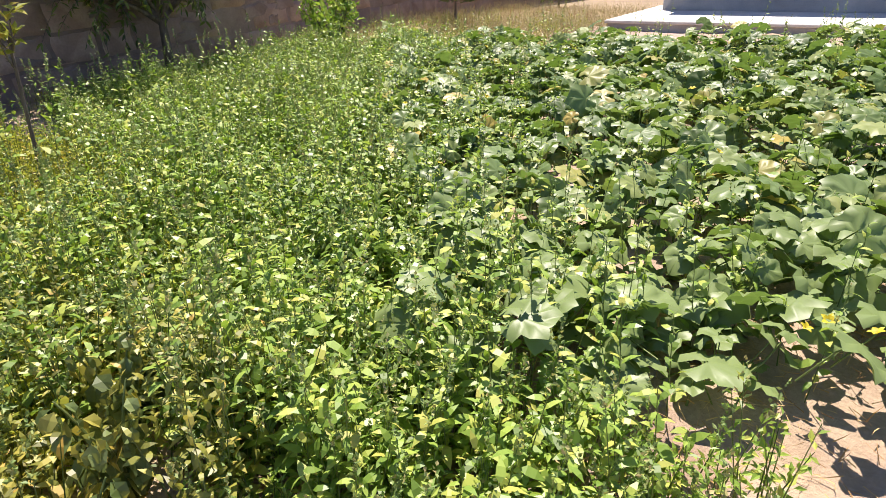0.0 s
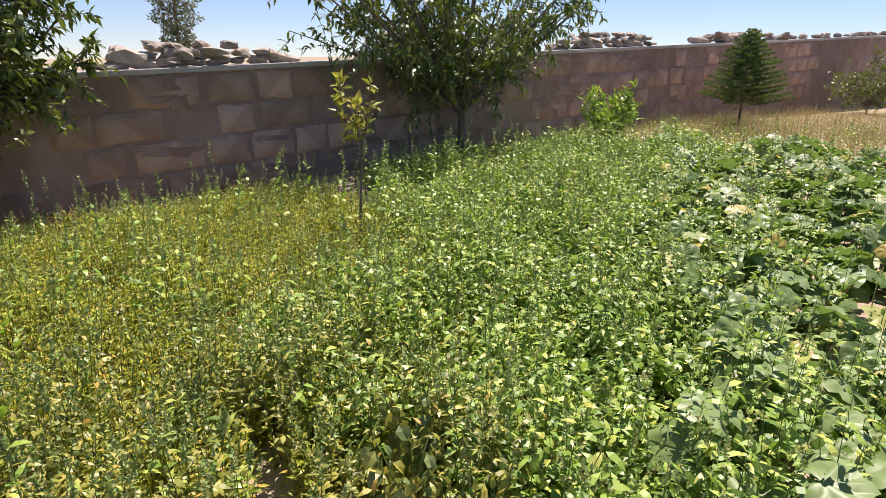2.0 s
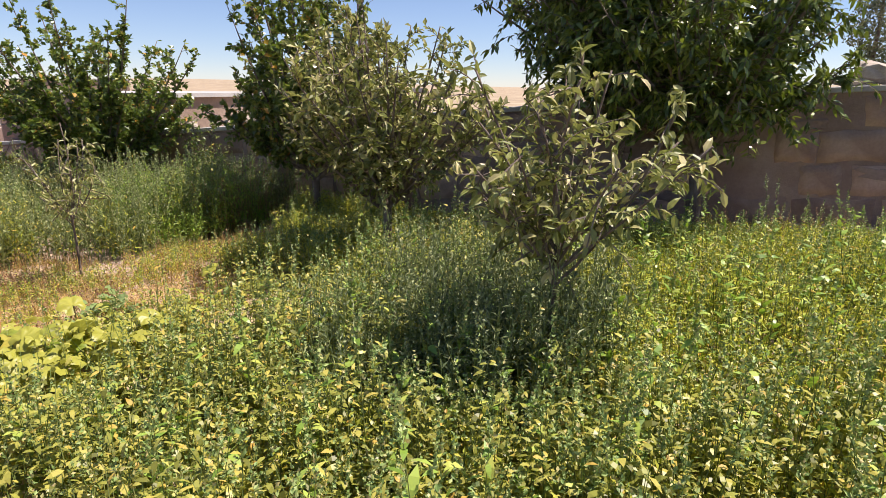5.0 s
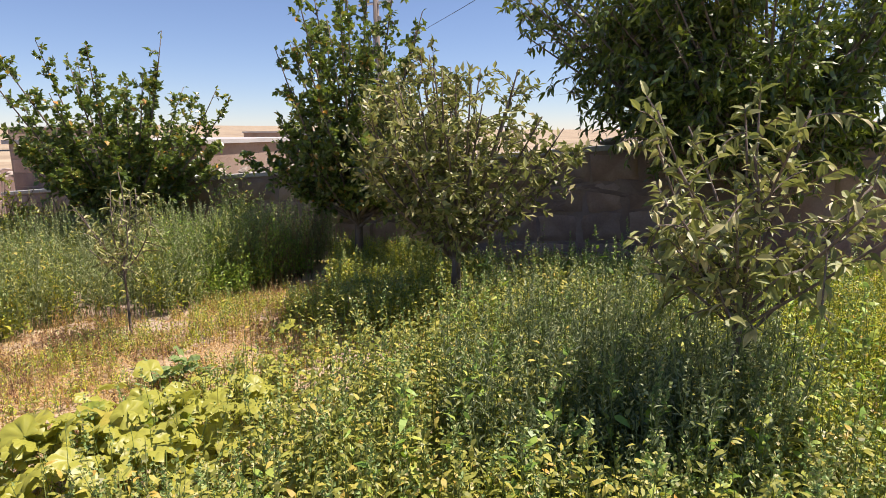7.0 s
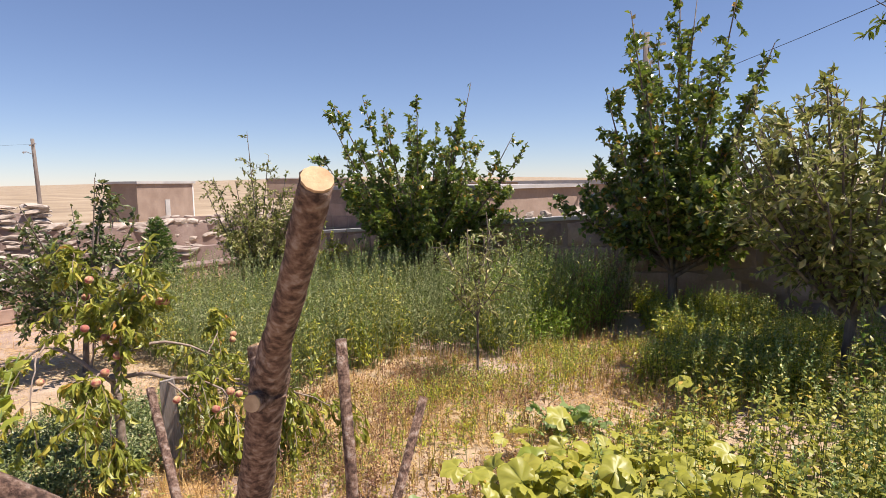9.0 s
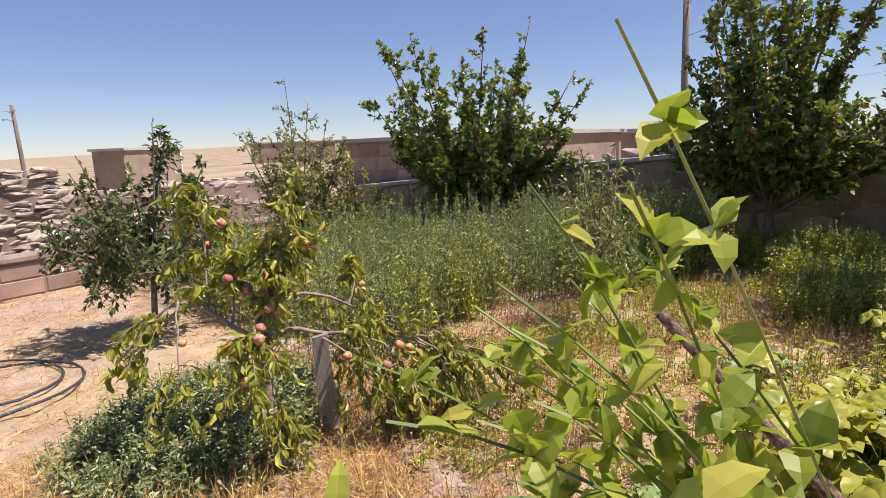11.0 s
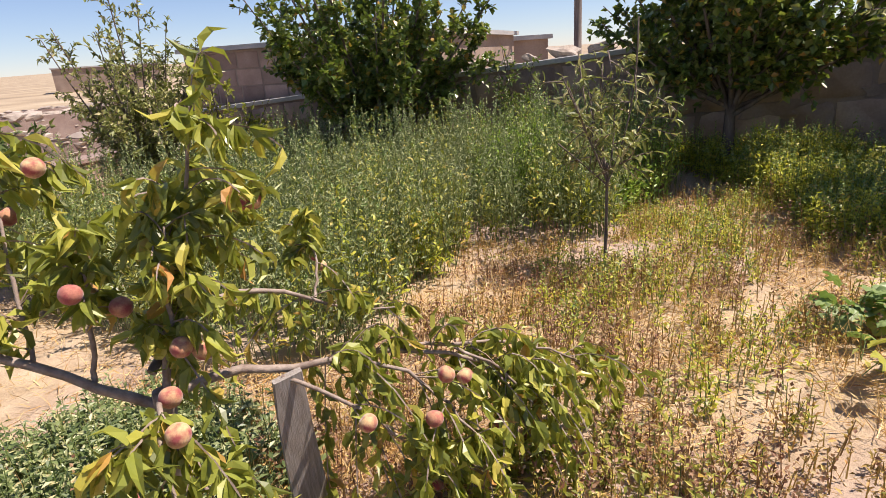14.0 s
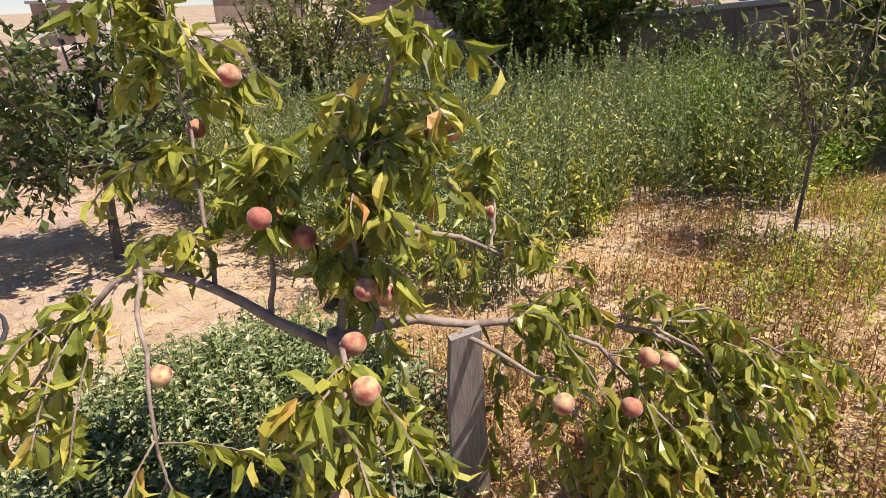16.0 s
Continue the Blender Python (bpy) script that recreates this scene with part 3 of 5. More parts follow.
utility_pole(-14, -8.3, 4.85, 0.1, "weathered wooden utility pole outside the wall", True)
utility_pole(-12.6, -41.9, 4.1, 0.15, "distant wooden utility pole with cables", True, 0.12)


def cable(name, pts, label):
    s = Soup()
    pts = np.array(pts, float)
    out = []
    for a, b in zip(pts, pts[1:]):
        for u in np.linspace(0, 1, 10, endpoint=False):
            p = a + (b - a) * u
            p[2] -= 0.012 * np.linalg.norm(b - a) * 4 * u * (1 - u)
            out.append(p)
    out.append(pts[-1])
    s.tube(out, 0.0045, 5)
    tagged(s.build(name, [M_CABLE]), label, "cable")


cable("cable", [(-13.95, -8.3, 3.35), (3, 4, 3.75)], "thin black overhead cable leading from the pole over the garden")
cable("cable", [(-37, -9, 3.4), (-30, 3.6, 4.5), (-14, 31.3, 7.2), (-8, 41.7, 8.2)], "thin black overhead cable beyond the wall")
cable("cable", [(-12.4, -42.2, 3.8), (20, -70, 3.2)], "thin black overhead cable leaving a distant pole")


# ---------- slab and house at the north end ----------
def north_house():
    s = thing("terrace", (0, 17.2, 0.3), "raised pale concrete terrace beside the squash patch", "terrace")
    part("slab", box_bm(-3.45, 12, -3.8, 12, 0.16, 0.22, 0.012), M_SLAB, s)
    part("plinth", box_bm(-3.38, 12, -3.74, 12, -0.6, 0.155), M_CONCRETE, s)
    h = thing("garden_house", (0, 17.2, 0.525), "grey rendered house wall standing on the terrace", "house")
    part("wall", box_bm(-2.95, 11, 0, 8, 0, 3.0), M_CONCRETE, h)
    part("roof", box_bm(-3.2, 11.3, -0.3, 8.3, 3.004, 3.2), M_CONCRETE, h)


north_house()


# ---------- trees ----------
def bezier(a, b, c, n):
    t = np.linspace(0, 1, n)[:, None]
    return (1 - t) ** 2 * a + 2 * t * (1 - t) * b + t ** 2 * c


def tree(name, at, label, category, trunk_h, trunk_r, ends, leaf, twigs=8, twig_len=0.4, per_twig=12, rise=0.5, droop=0.2, bark=M_BARK, shape=LEAF_SMALL, tight=0.0, lean=(0, 0), seed=1, up=0.3, group="", sink=0.05, start=0.25):
    """A fruit tree: trunk, limbs to the given ends, twigs along the limbs and leaves along the twigs."""
    g = np.random.default_rng(seed)
    x, y = at
    base = np.array((x, y, float(ground_z(x, y)) - sink))
    t = thing(name, base, label, category, group)
    s = Soup()
    top = np.array((lean[0], lean[1], trunk_h))
    pts = bezier(np.zeros(3), np.array((lean[0] * 0.2 + g.normal(0, 0.02), lean[1] * 0.2, trunk_h * 0.5)), top, 7)
    s.tube(pts, np.linspace(trunk_r * 1.25, trunk_r * 0.85, 7), 9, knobs=0.08)
    s.build("trunk", [bark], t, smooth=True)
    tw_s, crown = Soup(), Soup()
    mat, llen, lwid = leaf
    for e in ends:
        e = np.asarray(e, float)
        b0 = top * g.uniform(0.8, 1.0)
        mid = b0 + (e - b0) * 0.5 + np.array((0, 0, rise * np.linalg.norm(e - b0) * -0.25)) + g.normal(0, 0.05, 3)
        if rise < 0:
            mid = b0 + (e - b0) * 0.5 + np.array((0, 0, -rise * 0.3))
        path = bezier(b0, mid, e, 9)
        ls = Soup()
        ls.tube(path, np.linspace(trunk_r * 0.5, 0.005, 9), 6, knobs=0.06)
        ls.build("limb", [bark], t, smooth=True)
        segs = [(path, np.linspace(0.35, 1, per_twig))]
        for k in range(twigs):
            u = g.uniform(start, 0.98)
            p = path[int(u * 8)] + (path[min(int(u * 8) + 1, 8)] - path[int(u * 8)]) * (u * 8 % 1)
            axis = unit(path[min(int(u * 8) + 1, 8)] - path[max(int(u * 8) - 1, 0)])
            d = unit(g.normal(0, 1, 3) * (1 - tight) + axis * (0.35 + tight) + np.array((0, 0, up)))
            ln = twig_len * g.uniform(0.5, 1.15) * (1 - 0.35 * u)
            end = p + d * ln + np.array((0, 0, -droop * ln * g.uniform(0.3, 1.2)))
            q = bezier(p, p + d * ln * 0.6, end, 5)
            tw_s.sticks(q[:-1], q[1:], 0.005, 0.003)
            segs.append((q, np.linspace(0.15, 1, per_twig)))
        for q, us in segs:
            us = np.clip(us + g.normal(0, 0.04, len(us)), 0, 1) * (len(q) - 1)
            i = np.minimum(us.astype(int), len(q) - 2)
            p = q[i] + (q[i + 1] - q[i]) * (us - i)[:, None]
            ax = unit(q[i + 1] - q[i])
            d = ax * 0.6 + g.normal(0, 0.75, p.shape) + np.array((0, 0, 0.1 - droop * 1.1))
            n = g.normal(0, 0.5, p.shape) + np.array((0, 0, 0.9))
            sc = g.uniform(0.65, 1.2, len(p))
            crown.leaves(shape, p, d, n, llen * sc, lwid * sc)
    if tw_s.v:
        tagged(tw_s.build("twigwork", [bark], t), kind="stuff")
    crown.build("crown", [mat], t)
    return t


def ends_in(seed, n, centre, radii, low=-0.6):
    g = np.random.default_rng(seed)
    out = []
    while len(out) < n:
        d = unit(g.normal(0, 1, 3))
        if d[2] > low:
            out.append(np.array(centre) + d * np.array(radii) * g.uniform(0.72, 1.0))
    return out


# two dense dark fruit trees against the wall
tree("cherry_tree", (-7.85, -0.62), "dense dark-green fruit tree with hanging leaves by the wall", "tree", 1.15, 0.08, ends_in(1, 92, (0.0, -0.35, 2.85), (1.75, 2.05, 1.8), -0.6) + ends_in(21, 30, (-0.1, -1.95, 3.6), (1.2, 1.4, 1.0), -0.7), (M_DARK_LEAF, 0.125, 0.046), 21, 0.6, 16, 0.05, 0.4, shape=LEAF_MID, seed=1, start=0.3)
tree("cherry_tree", (-7.75, 5.9), "dark-green fruit tree with drooping narrow leaves by the wall", "tree", 1.05, 0.06, ends_in(2, 58, (0.1, -0.1, 2.75), (1.5, 3.2, 1.8), -0.5), (M_DARK_LEAF, 0.13, 0.042), 17, 0.72, 14, 0.0, 0.5, shape=LEAF_MID, seed=2, start=0.28)
# young apple trees
tree("apple_tree", (-5.75, -3.76), "young apple tree with grey-green leaves among weeds", "tree", 0.75, 0.05, ends_in(3, 50, (0.0, 0.0, 1.8), (1.05, 1.25, 1.05), -0.5), (M_APPLE_LEAF, 0.09, 0.046), 15, 0.42, 12, 0.2, 0.15, seed=3, start=0.3)
tree("apple_tree", (-3.1, -1.55), "thin young apple tree with pale curling leaves", "tree", 1.0, 0.017, ends_in(4, 24, (0.0, 0.05, 1.52), (0.6, 0.78, 0.55), -0.75), (M_APPLE_LEAF, 0.08, 0.03), 8, 0.34, 10, 0.2, 0.3, seed=4, lean=(0.02, 0.03), shape=LEAF_LONG)
# upright pear trees
def spires(seed, n, spread, h0, h1):
    g = np.random.default_rng(seed)
    out = []
    for k in range(n):
        a = k * 2.4 + g.uniform(-0.3, 0.3)
        r = spread * math.sqrt((k + 0.7) / n)
        out.append((r * math.cos(a), r * math.sin(a), g.uniform(h0, h1) * (1 - 0.16 * (r / spread) ** 2)))
    return out


tree("pear_tree", (-7.5, -5.75), "tall pear tree with upright leafy shoots by the wall", "tree", 0.85, 0.06, spires(5, 22, 1.15, 3.0, 4.5) + ends_in(15, 34, (0, 0, 1.75), (1.2, 1.65, 0.85), -0.4), (M_PEAR_LEAF, 0.085, 0.064), 32, 0.32, 13, 0.45, 0.1, tight=0.25, seed=5, up=0.5, start=0.28)
tree("pear_tree", (-7.7, -10.1), "broad pear tree with many upright shoots by the wall", "tree", 0.75, 0.06, spires(6, 22, 1.95, 2.7, 3.95) + ends_in(16, 38, (0, 0, 1.75), (1.35, 1.75, 0.95), -0.4), (M_PEAR_LEAF, 0.088, 0.066), 30, 0.33, 13, 0.5, 0.1, tight=0.25, seed=6, up=0.5, start=0.28)
tree("plum_tree", (-2.4, -10.8), "small plum tree with dark leaves on dry ground", "tree", 0.75, 0.03, ends_in(7, 34, (0, 0.0, 1.35), (0.85, 1.15, 1.0), -0.6), (M_PLUM_LEAF, 0.08, 0.045), 13, 0.4, 11, 0.2, 0.25, seed=7, lean=(-0.12, -0.1))
tree("willow_sapling", (-6.1, -12.6), "slender tree with pale feathery foliage near the corner", "tree", 0.4, 0.035, spires(8, 30, 0.95, 1.3, 3.2), (M_APPLE_LEAF, 0.08, 0.036), 24, 0.4, 12, 0.4, 0.1, tight=0.2, seed=8, up=0.5)
tree("sapling", (-6.75, -11.9), "small green sapling near the wall's corner", "tree", 0.4, 0.02, ends_in(18, 34, (0, 0, 1.15), (0.6, 0.7, 0.9)), (M_WEED_OLIVE, 0.08, 0.045), 7, 0.25, 9, 0.2, 0.1, seed=9)
# saplings
tree("sapling", (-4.4, -6.74), "young willow-leaved sapling on dry grass", "sapling", 0.8, 0.011, ends_in(10, 11, (0.0, 0, 1.2), (0.36, 0.45, 0.62), -0.5), (M_APPLE_LEAF, 0.08, 0.022), 7, 0.28, 8, 0.2, 0.2, seed=10, shape=LEAF_LONG)
tree("sapling", (-4.62, 2.26), "thin sapling with yellow-green leaves at its tip", "sapling", 1.3, 0.012, ends_in(11, 6, (0, 0, 1.5), (0.2, 0.26, 0.24), -0.7), (M_YELLOW_TIP, 0.1, 0.05), 2, 0.16, 7, 0.2, 0.1, seed=11, lean=(0.03, 0.05))
tree("sapling", (-8.1, -8.25), "thin half-dead sapling against the wall", "sapling", 0.7, 0.015, ends_in(12, 14, (0, 0, 1.2), (0.22, 0.35, 0.6)), (M_PEAR_LEAF, 0.065, 0.035), 8, 0.25, 7, 0.2, 0.2, seed=12)
tree("bush", (-6.3, 7.9), "leafy green bush at the edge of the squash patch", "bush", 0.3, 0.02, ends_in(13, 16, (0, 0, 0.75), (0.5, 0.8, 0.65), -0.2), (M_WEED, 0.1, 0.055), 8, 0.3, 9, 0.3, 0.1, seed=13)
tree("bush", (-7.2, 21.5), "dark climbing bush by the far wall", "bush", 0.3, 0.03, ends_in(14, 22, (0, 0, 1.0), (1.0, 2.8, 1.0), -0.2), (M_DARK_LEAF, 0.1, 0.06), 10, 0.5, 9, 0.3, 0.1, seed=14)


def poplar(at):
    zb = float(ground_z(*at))
    t = thing("poplar_tree", (*at, zb), "tall narrow distant poplar tree", "tree")
    g = np.random.default_rng(30)
    s = Soup()
    s.tube([(0, 0, -0.2), (0.1, 0, 5), (0, 0, 10.2)], [0.16, 0.1, 0.02], 7)
    s.build("trunk", [M_BARK], t)
    c = Soup()
    n = 7600
    z = g.uniform(1.0, 10.3, n)
    rad = 1.55 * np.clip((10.5 - z) / 4.5, 0.05, 1) ** 0.6 * np.clip(z / 4.5, 0.3, 1)
    a, r = g.uniform(0, 6.28, n), np.sqrt(g.uniform(0, 1, n)) * rad * (1 + 0.2 * np.sin(z * 5))
    c.leaves(LEAF_SMALL, np.stack([r * np.cos(a), r * np.sin(a), z], 1), g.normal(0, 1, (n, 3)) + (0, 0, 0.6), g.normal(0, 1, (n, 3)), np.full(n, 0.17), np.full(n, 0.13))
    c.build("crown", [M_POPLAR], t)


poplar((-43.7, 10.4))


def fir(at, h, r, seed, label):
    zb = float(ground_z(*at))
    t = thing("fir_tree", (*at, zb), label, "fir tree")
    g = np.random.default_rng(seed)
    s = Soup()
    s.tube([(0, 0, -0.05), (0, 0, h * 0.5), (0, 0, h)], [0.03, 0.02, 0.004], 7)
    s.build("trunk", [M_BARK], t)
    c, tw = Soup(), Soup()
    for k in range(110):
        u = 0.24 + 0.75 * (k + 0.5) / 110
        a = k * 2.4
        ln = r * (1 - u) ** 0.75 * g.uniform(0.85, 1.1) + 0.03
        d = np.array((math.cos(a), math.sin(a), 0.22))
        b0 = np.array((0, 0, u * h))
        e = b0 + d * ln
        tw.sticks(b0[None], e[None], 0.006, 0.002)
        m = max(int(ln * 90), 6)
        for w in (0, 1, -1):
            f = g.uniform(0.15, 1, m)
            side = np.array((-d[1], d[0], 0)) * w
            p = b0 + d * (ln * f)[:, None] + side * (ln * 0.35 * (1 - f) * g.uniform(0, 1, m))[:, None]
            c.leaves(LEAF_SMALL, p, d + side * 0.6 + g.normal(0, 0.5, (m, 3)) + (0, 0, 0.25), g.normal(0, 1, (m, 3)), np.full(m, 0.07), np.full(m, 0.016))
    tagged(tw.build("branches", [M_BARK], t), kind="stuff")
    c.build("needles", [M_FIR], t)


fir((-6.7, 12.8), 2.1, 1.15, 31, "small yellow-green fir tree by the wall")
fir((-4.9, -13.9), 1.7, 0.55, 32, "small green fir tree at the garden's end")


# ---------- weeds, grass and squash ----------
def patchy(x, y, size, seed):
    """Smooth uneven field between 0 and 1, with patches of about the given size."""
    g = np.random.default_rng(seed)
    total = np.zeros(np.shape(x))
    for k in range(7):
        a, ph = g.uniform(0, 6.28), g.uniform(0, 6.28)
        f = 2 * math.pi / (size * g.uniform(0.7, 2.2))
        total = total + np.sin((np.asarray(x) * math.cos(a) + np.asarray(y) * math.sin(a)) * f + ph)
    return np.clip(0.5 + total * 0.19, 0, 1)


def scatter(n, box, keep, seed):
    g = np.random.default_rng(seed)
    x0, x1, y0, y1 = box
    p = np.stack([g.uniform(x0, x1, n), g.uniform(y0, y1, n)], 1)
    return p[keep(p[:, 0], p[:, 1], g)]


# small gaps in the weeds round the wilted plants
CLEARINGS = [(-1.55, 0.76, 0.2), (-1.4, 0.52, 0.17), (-1.85, 0.98, 0.18), (-1.12, 0.62, 0.16), (-1.35, 0.6, 0.15)]


def weeds(name, pos, seed, label, height=(0.35, 0.6), leaf=(0.06, 0.028), per=12, mats=None, spike=0.0, spike_bits=16, upright=0.3, spread=0.05, category="weeds"):
    """A stand of upright weeds: stem, leaves round it and, on some, a seed spike."""
    g = np.random.default_rng(seed)
    pos = pos[((pos[:, 0] + 1.75) / 0.75) ** 2 + ((pos[:, 1] - 0.36 + 0.25 * (pos[:, 0] + 1.75)) / 0.13) ** 2 > 1]
    for wx, wy, r in CLEARINGS:
        pos = pos[np.hypot(pos[:, 0] - wx, pos[:, 1] - wy) > r]
    n = len(pos)
    root = np.column_stack([pos, ground_z(pos[:, 0], pos[:, 1])])
    clump = 0.55 + 0.5 * patchy(pos[:, 0], pos[:, 1], 0.8, seed) + 0.25 * patchy(pos[:, 0], pos[:, 1], 0.3, seed + 1)
    # plants stay low in the dry strip along the west wall
    clump = clump * np.where(pos[:, 1] > -4.6, np.clip((pos[:, 0] + 8.75) / 2.6, 0.3, 1), 1)
    h = g.uniform(*height, n) * clump
    lean = np.column_stack([g.normal(0, 0.13, n), g.normal(0, 0.13, n), np.ones(n)])
    tip = root + lean * h[:, None]
    s = Soup()
    s.sticks(root, tip, 0.0035, 0.0015, 1)
    f = np.tile(np.linspace(0.18, 1.0, per), n) + g.normal(0, 0.03, n * per)
    i = np.repeat(np.arange(n), per)
    p = root[i] + (tip - root)[i] * f[:, None]
    a = np.tile(np.arange(per) * 2.4, n) + np.repeat(g.uniform(0, 6.28, n), per) + g.normal(0, 0.3, n * per)
    e = g.normal(upright, 0.45, n * per)
    d = np.column_stack([np.cos(a) * np.cos(e), np.sin(a) * np.cos(e), np.sin(e)])
    p = p + d * (spread * (1.1 - f) * g.uniform(0.2, 1, n * per))[:, None]
    sc = g.uniform(0.6, 1.25, n * per) * (1.2 - 0.55 * f)
    s.leaves(LEAF_MID if leaf[0] > 0.065 else LEAF_SMALL, p, d, np.column_stack([-d[:, 0] * 0.4, -d[:, 1] * 0.4, np.ones(n * per)]) + g.normal(0, 0.3, (n * per, 3)), leaf[0] * sc, leaf[1] * sc, 0)
    if spike:
        who = np.flatnonzero(g.random(n) < spike)
        i = np.repeat(who, spike_bits)
        u = np.tile(np.linspace(0, 1, spike_bits), len(who))
        ln = np.repeat(g.uniform(0.08, 0.2, len(who)), spike_bits)
        ax = unit(lean)[i]
        p = tip[i] + ax * (u * ln - 0.03)[:, None] + g.normal(0, 0.006, (len(i), 3)) * (1.2 - u)[:, None]
        d = ax * 0.6 + g.normal(0, 0.55, (len(i), 3))
        s.leaves(LEAF_SMALL, p, d, g.normal(0, 1, (len(i), 3)), np.full(len(i), 0.022) * (1.3 - 0.6 * u), np.full(len(i), 0.014), 2)
    return tagged(s.build(name, mats or [M_WEED, M_STEM, M_SPIKE]), label, category, kind="stuff")


def squash_edge(y):
    return -1.3 - (np.clip(y, 1.2, 5.8) - 1.5) * 0.95 - np.clip(y - 5.8, 0, 9) * 0.22


def in_squash(x, y):
    return (y > 2.1 + 0.25 * np.sin(x * 2) - 0.25 * np.clip(-x, 0, 2.5)) & (x > squash_edge(y)) & (y < 10.9 + 0.28 * np.clip(x, -5, 3))


# bright green amaranth between the squash and the yellow weeds
P = scatter(11500, (-8.0, 0.4, 0.7, 8.5), lambda x, y, g: (y > 1.0 + 1.1 * np.clip(x + 0.35, 0, 9) - 0.4 * np.clip(-x - 1.5, 0, 1.2)) & (np.abs(x - squash_edge(y)) < np.where(x < squash_edge(y), 2.3 + np.clip(y - 2.5, 0, 3), 1.6)) & (g.random(len(x)) < np.where(x > squash_edge(y) + 0.6, 0.45, 1.0)), 101)
weeds("amaranth_weeds", P, 101, "dense bright-green amaranth weeds with seed spikes", (0.3, 0.62), (0.09, 0.044), 14, spike=0.4)
P = scatter(4200, (-6.5, 3.2, 2.0, 11.5), lambda x, y, g: in_squash(x, y) & (g.random(len(x)) < np.clip(0.9 - 0.22 * (x - squash_edge(y)), 0.12, 0.8)), 102)
weeds("amaranth_weeds", P, 102, "amaranth weeds standing among the squash leaves", (0.38, 0.66), (0.08, 0.04), 15, spike=0.55)
# yellow-green low weeds
P = scatter(10500, (-7.6, -1.9, -2.6, 3.0), lambda x, y, g: (x < squash_edge(y) - 0.9 + 0.7 * (y < 0.9)) & (g.random(len(x)) < np.where(x > -3.0, 0.75, 1.0)), 103)
weeds("yellow_weeds", P, 103, "dense carpet of low yellow-green weeds", (0.24, 0.46), (0.05, 0.022), 14, [M_WEED_YELLOW, M_STEM, M_SPIKE], 0.3, 12, 0.5, 0.03)
# taller single plants with seed spikes
P = scatter(620, (-6.8, -1.2, -3.6, 5.2), lambda x, y, g: (x < squash_edge(y) + 0.9) & (x < -1.5) & (g.random(len(x)) < 0.8), 118)
weeds("spiked_amaranth", P, 118, "tall single amaranth plants with thick seed spikes", (0.45, 0.78), (0.1, 0.045), 15, [M_WEED, M_STEM, M_SPIKE], 1.0, 44, 0.45, 0.05)
# foot of the west wall
P = scatter(1500, (-8.3, -7.2, -4.5, 7.5), lambda x, y, g: g.random(len(x)) < patchy(x, y, 1.1, 9), 104)
weeds("wall_weeds", P, 104, "straggling dark weeds with reddish seed heads along the wall", (0.3, 0.6), (0.05, 0.022), 11, [M_WEED_OLIVE, M_STEM, M_RED], 0.5, 16, 0.5)
P = scatter(160, (-8.0, -5.0, -1.5, 6), lambda x, y, g: g.random(len(x)) < 0.5, 105)
weeds("tall_spikes", P, 105, "tall silvery weed spikes standing above the others", (0.65, 0.95), (0.04, 0.02), 14, [M_SAGE, M_STEM, M_SAGE], 1.0, 30, 0.6)
# green weeds in the middle of the garden
P = scatter(6800, (-7.2, -1.1, -4.7, -0.9), lambda x, y, g: (x < -1.35) & (y < -1.0 - 0.35 * np.clip(-3.2 - x, 0, 4)) & ((y > -4.0 - 0.2 * (x + 2)) | (g.random(len(x)) < 0.25)), 106)
weeds("green_weeds", P, 106, "thick green and yellowing weeds", (0.25, 0.6), (0.075, 0.036), 11, [M_WEED_OLIVE, M_STEM, M_SPIKE], spike=0.45)
P = scatter(900, (-1.9, 0.3, 0.55, 1.8), lambda x, y, g: (y > 0.75 + 0.5 * np.clip(x + 0.8, 0, 3)) & (g.random(len(x)) < 0.75), 119)
weeds("green_weeds", P, 119, "thin pale weeds on the bare soil's edge", (0.15, 0.4), (0.05, 0.022), 13, [M_WEED, M_STEM, M_SPIKE], 0.4, 16, 0.5, 0.03)
P = scatter(1700, (-3.0, -0.9, -1.6, 1.4), lambda x, y, g: (x + 0.35 * y < -0.9) & (g.random(len(x)) < 0.9), 107)
weeds("green_weeds", P, 107, "weeds at the edge of the path", (0.3, 0.6), (0.07, 0.032), 13, [M_WEED_OLIVE, M_STEM, M_SPIKE], 0.6, 20, 0.5)
# wormwood clumps
P = scatter(2600, (-4.9, -2.2, -3.3, -1.2), lambda x, y, g: ((x + 3.4) / 1.15) ** 2 + ((y + 2.05) / 1.05) ** 2 < g.uniform(0.2, 1.1, len(x)), 108)
weeds("wormwood", P, 108, "feathery grey-green wormwood round the young apple tree", (0.38, 0.85), (0.06, 0.014), 28, [M_WORM, M_STEM, M_SAGE], 0.3, upright=0.8)


def tall_zone(x, y):
    edge = 0.9 * (patchy(x, y, 1.3, 77) - 0.5)
    return (y < -6.5 + edge - 0.55 * np.clip(x + 6.3, 0, 9)) & (x > -8.35) & (x < -2.55 - 0.25 * np.clip(-8.5 - y, 0, 9)) & (y > -13.8)


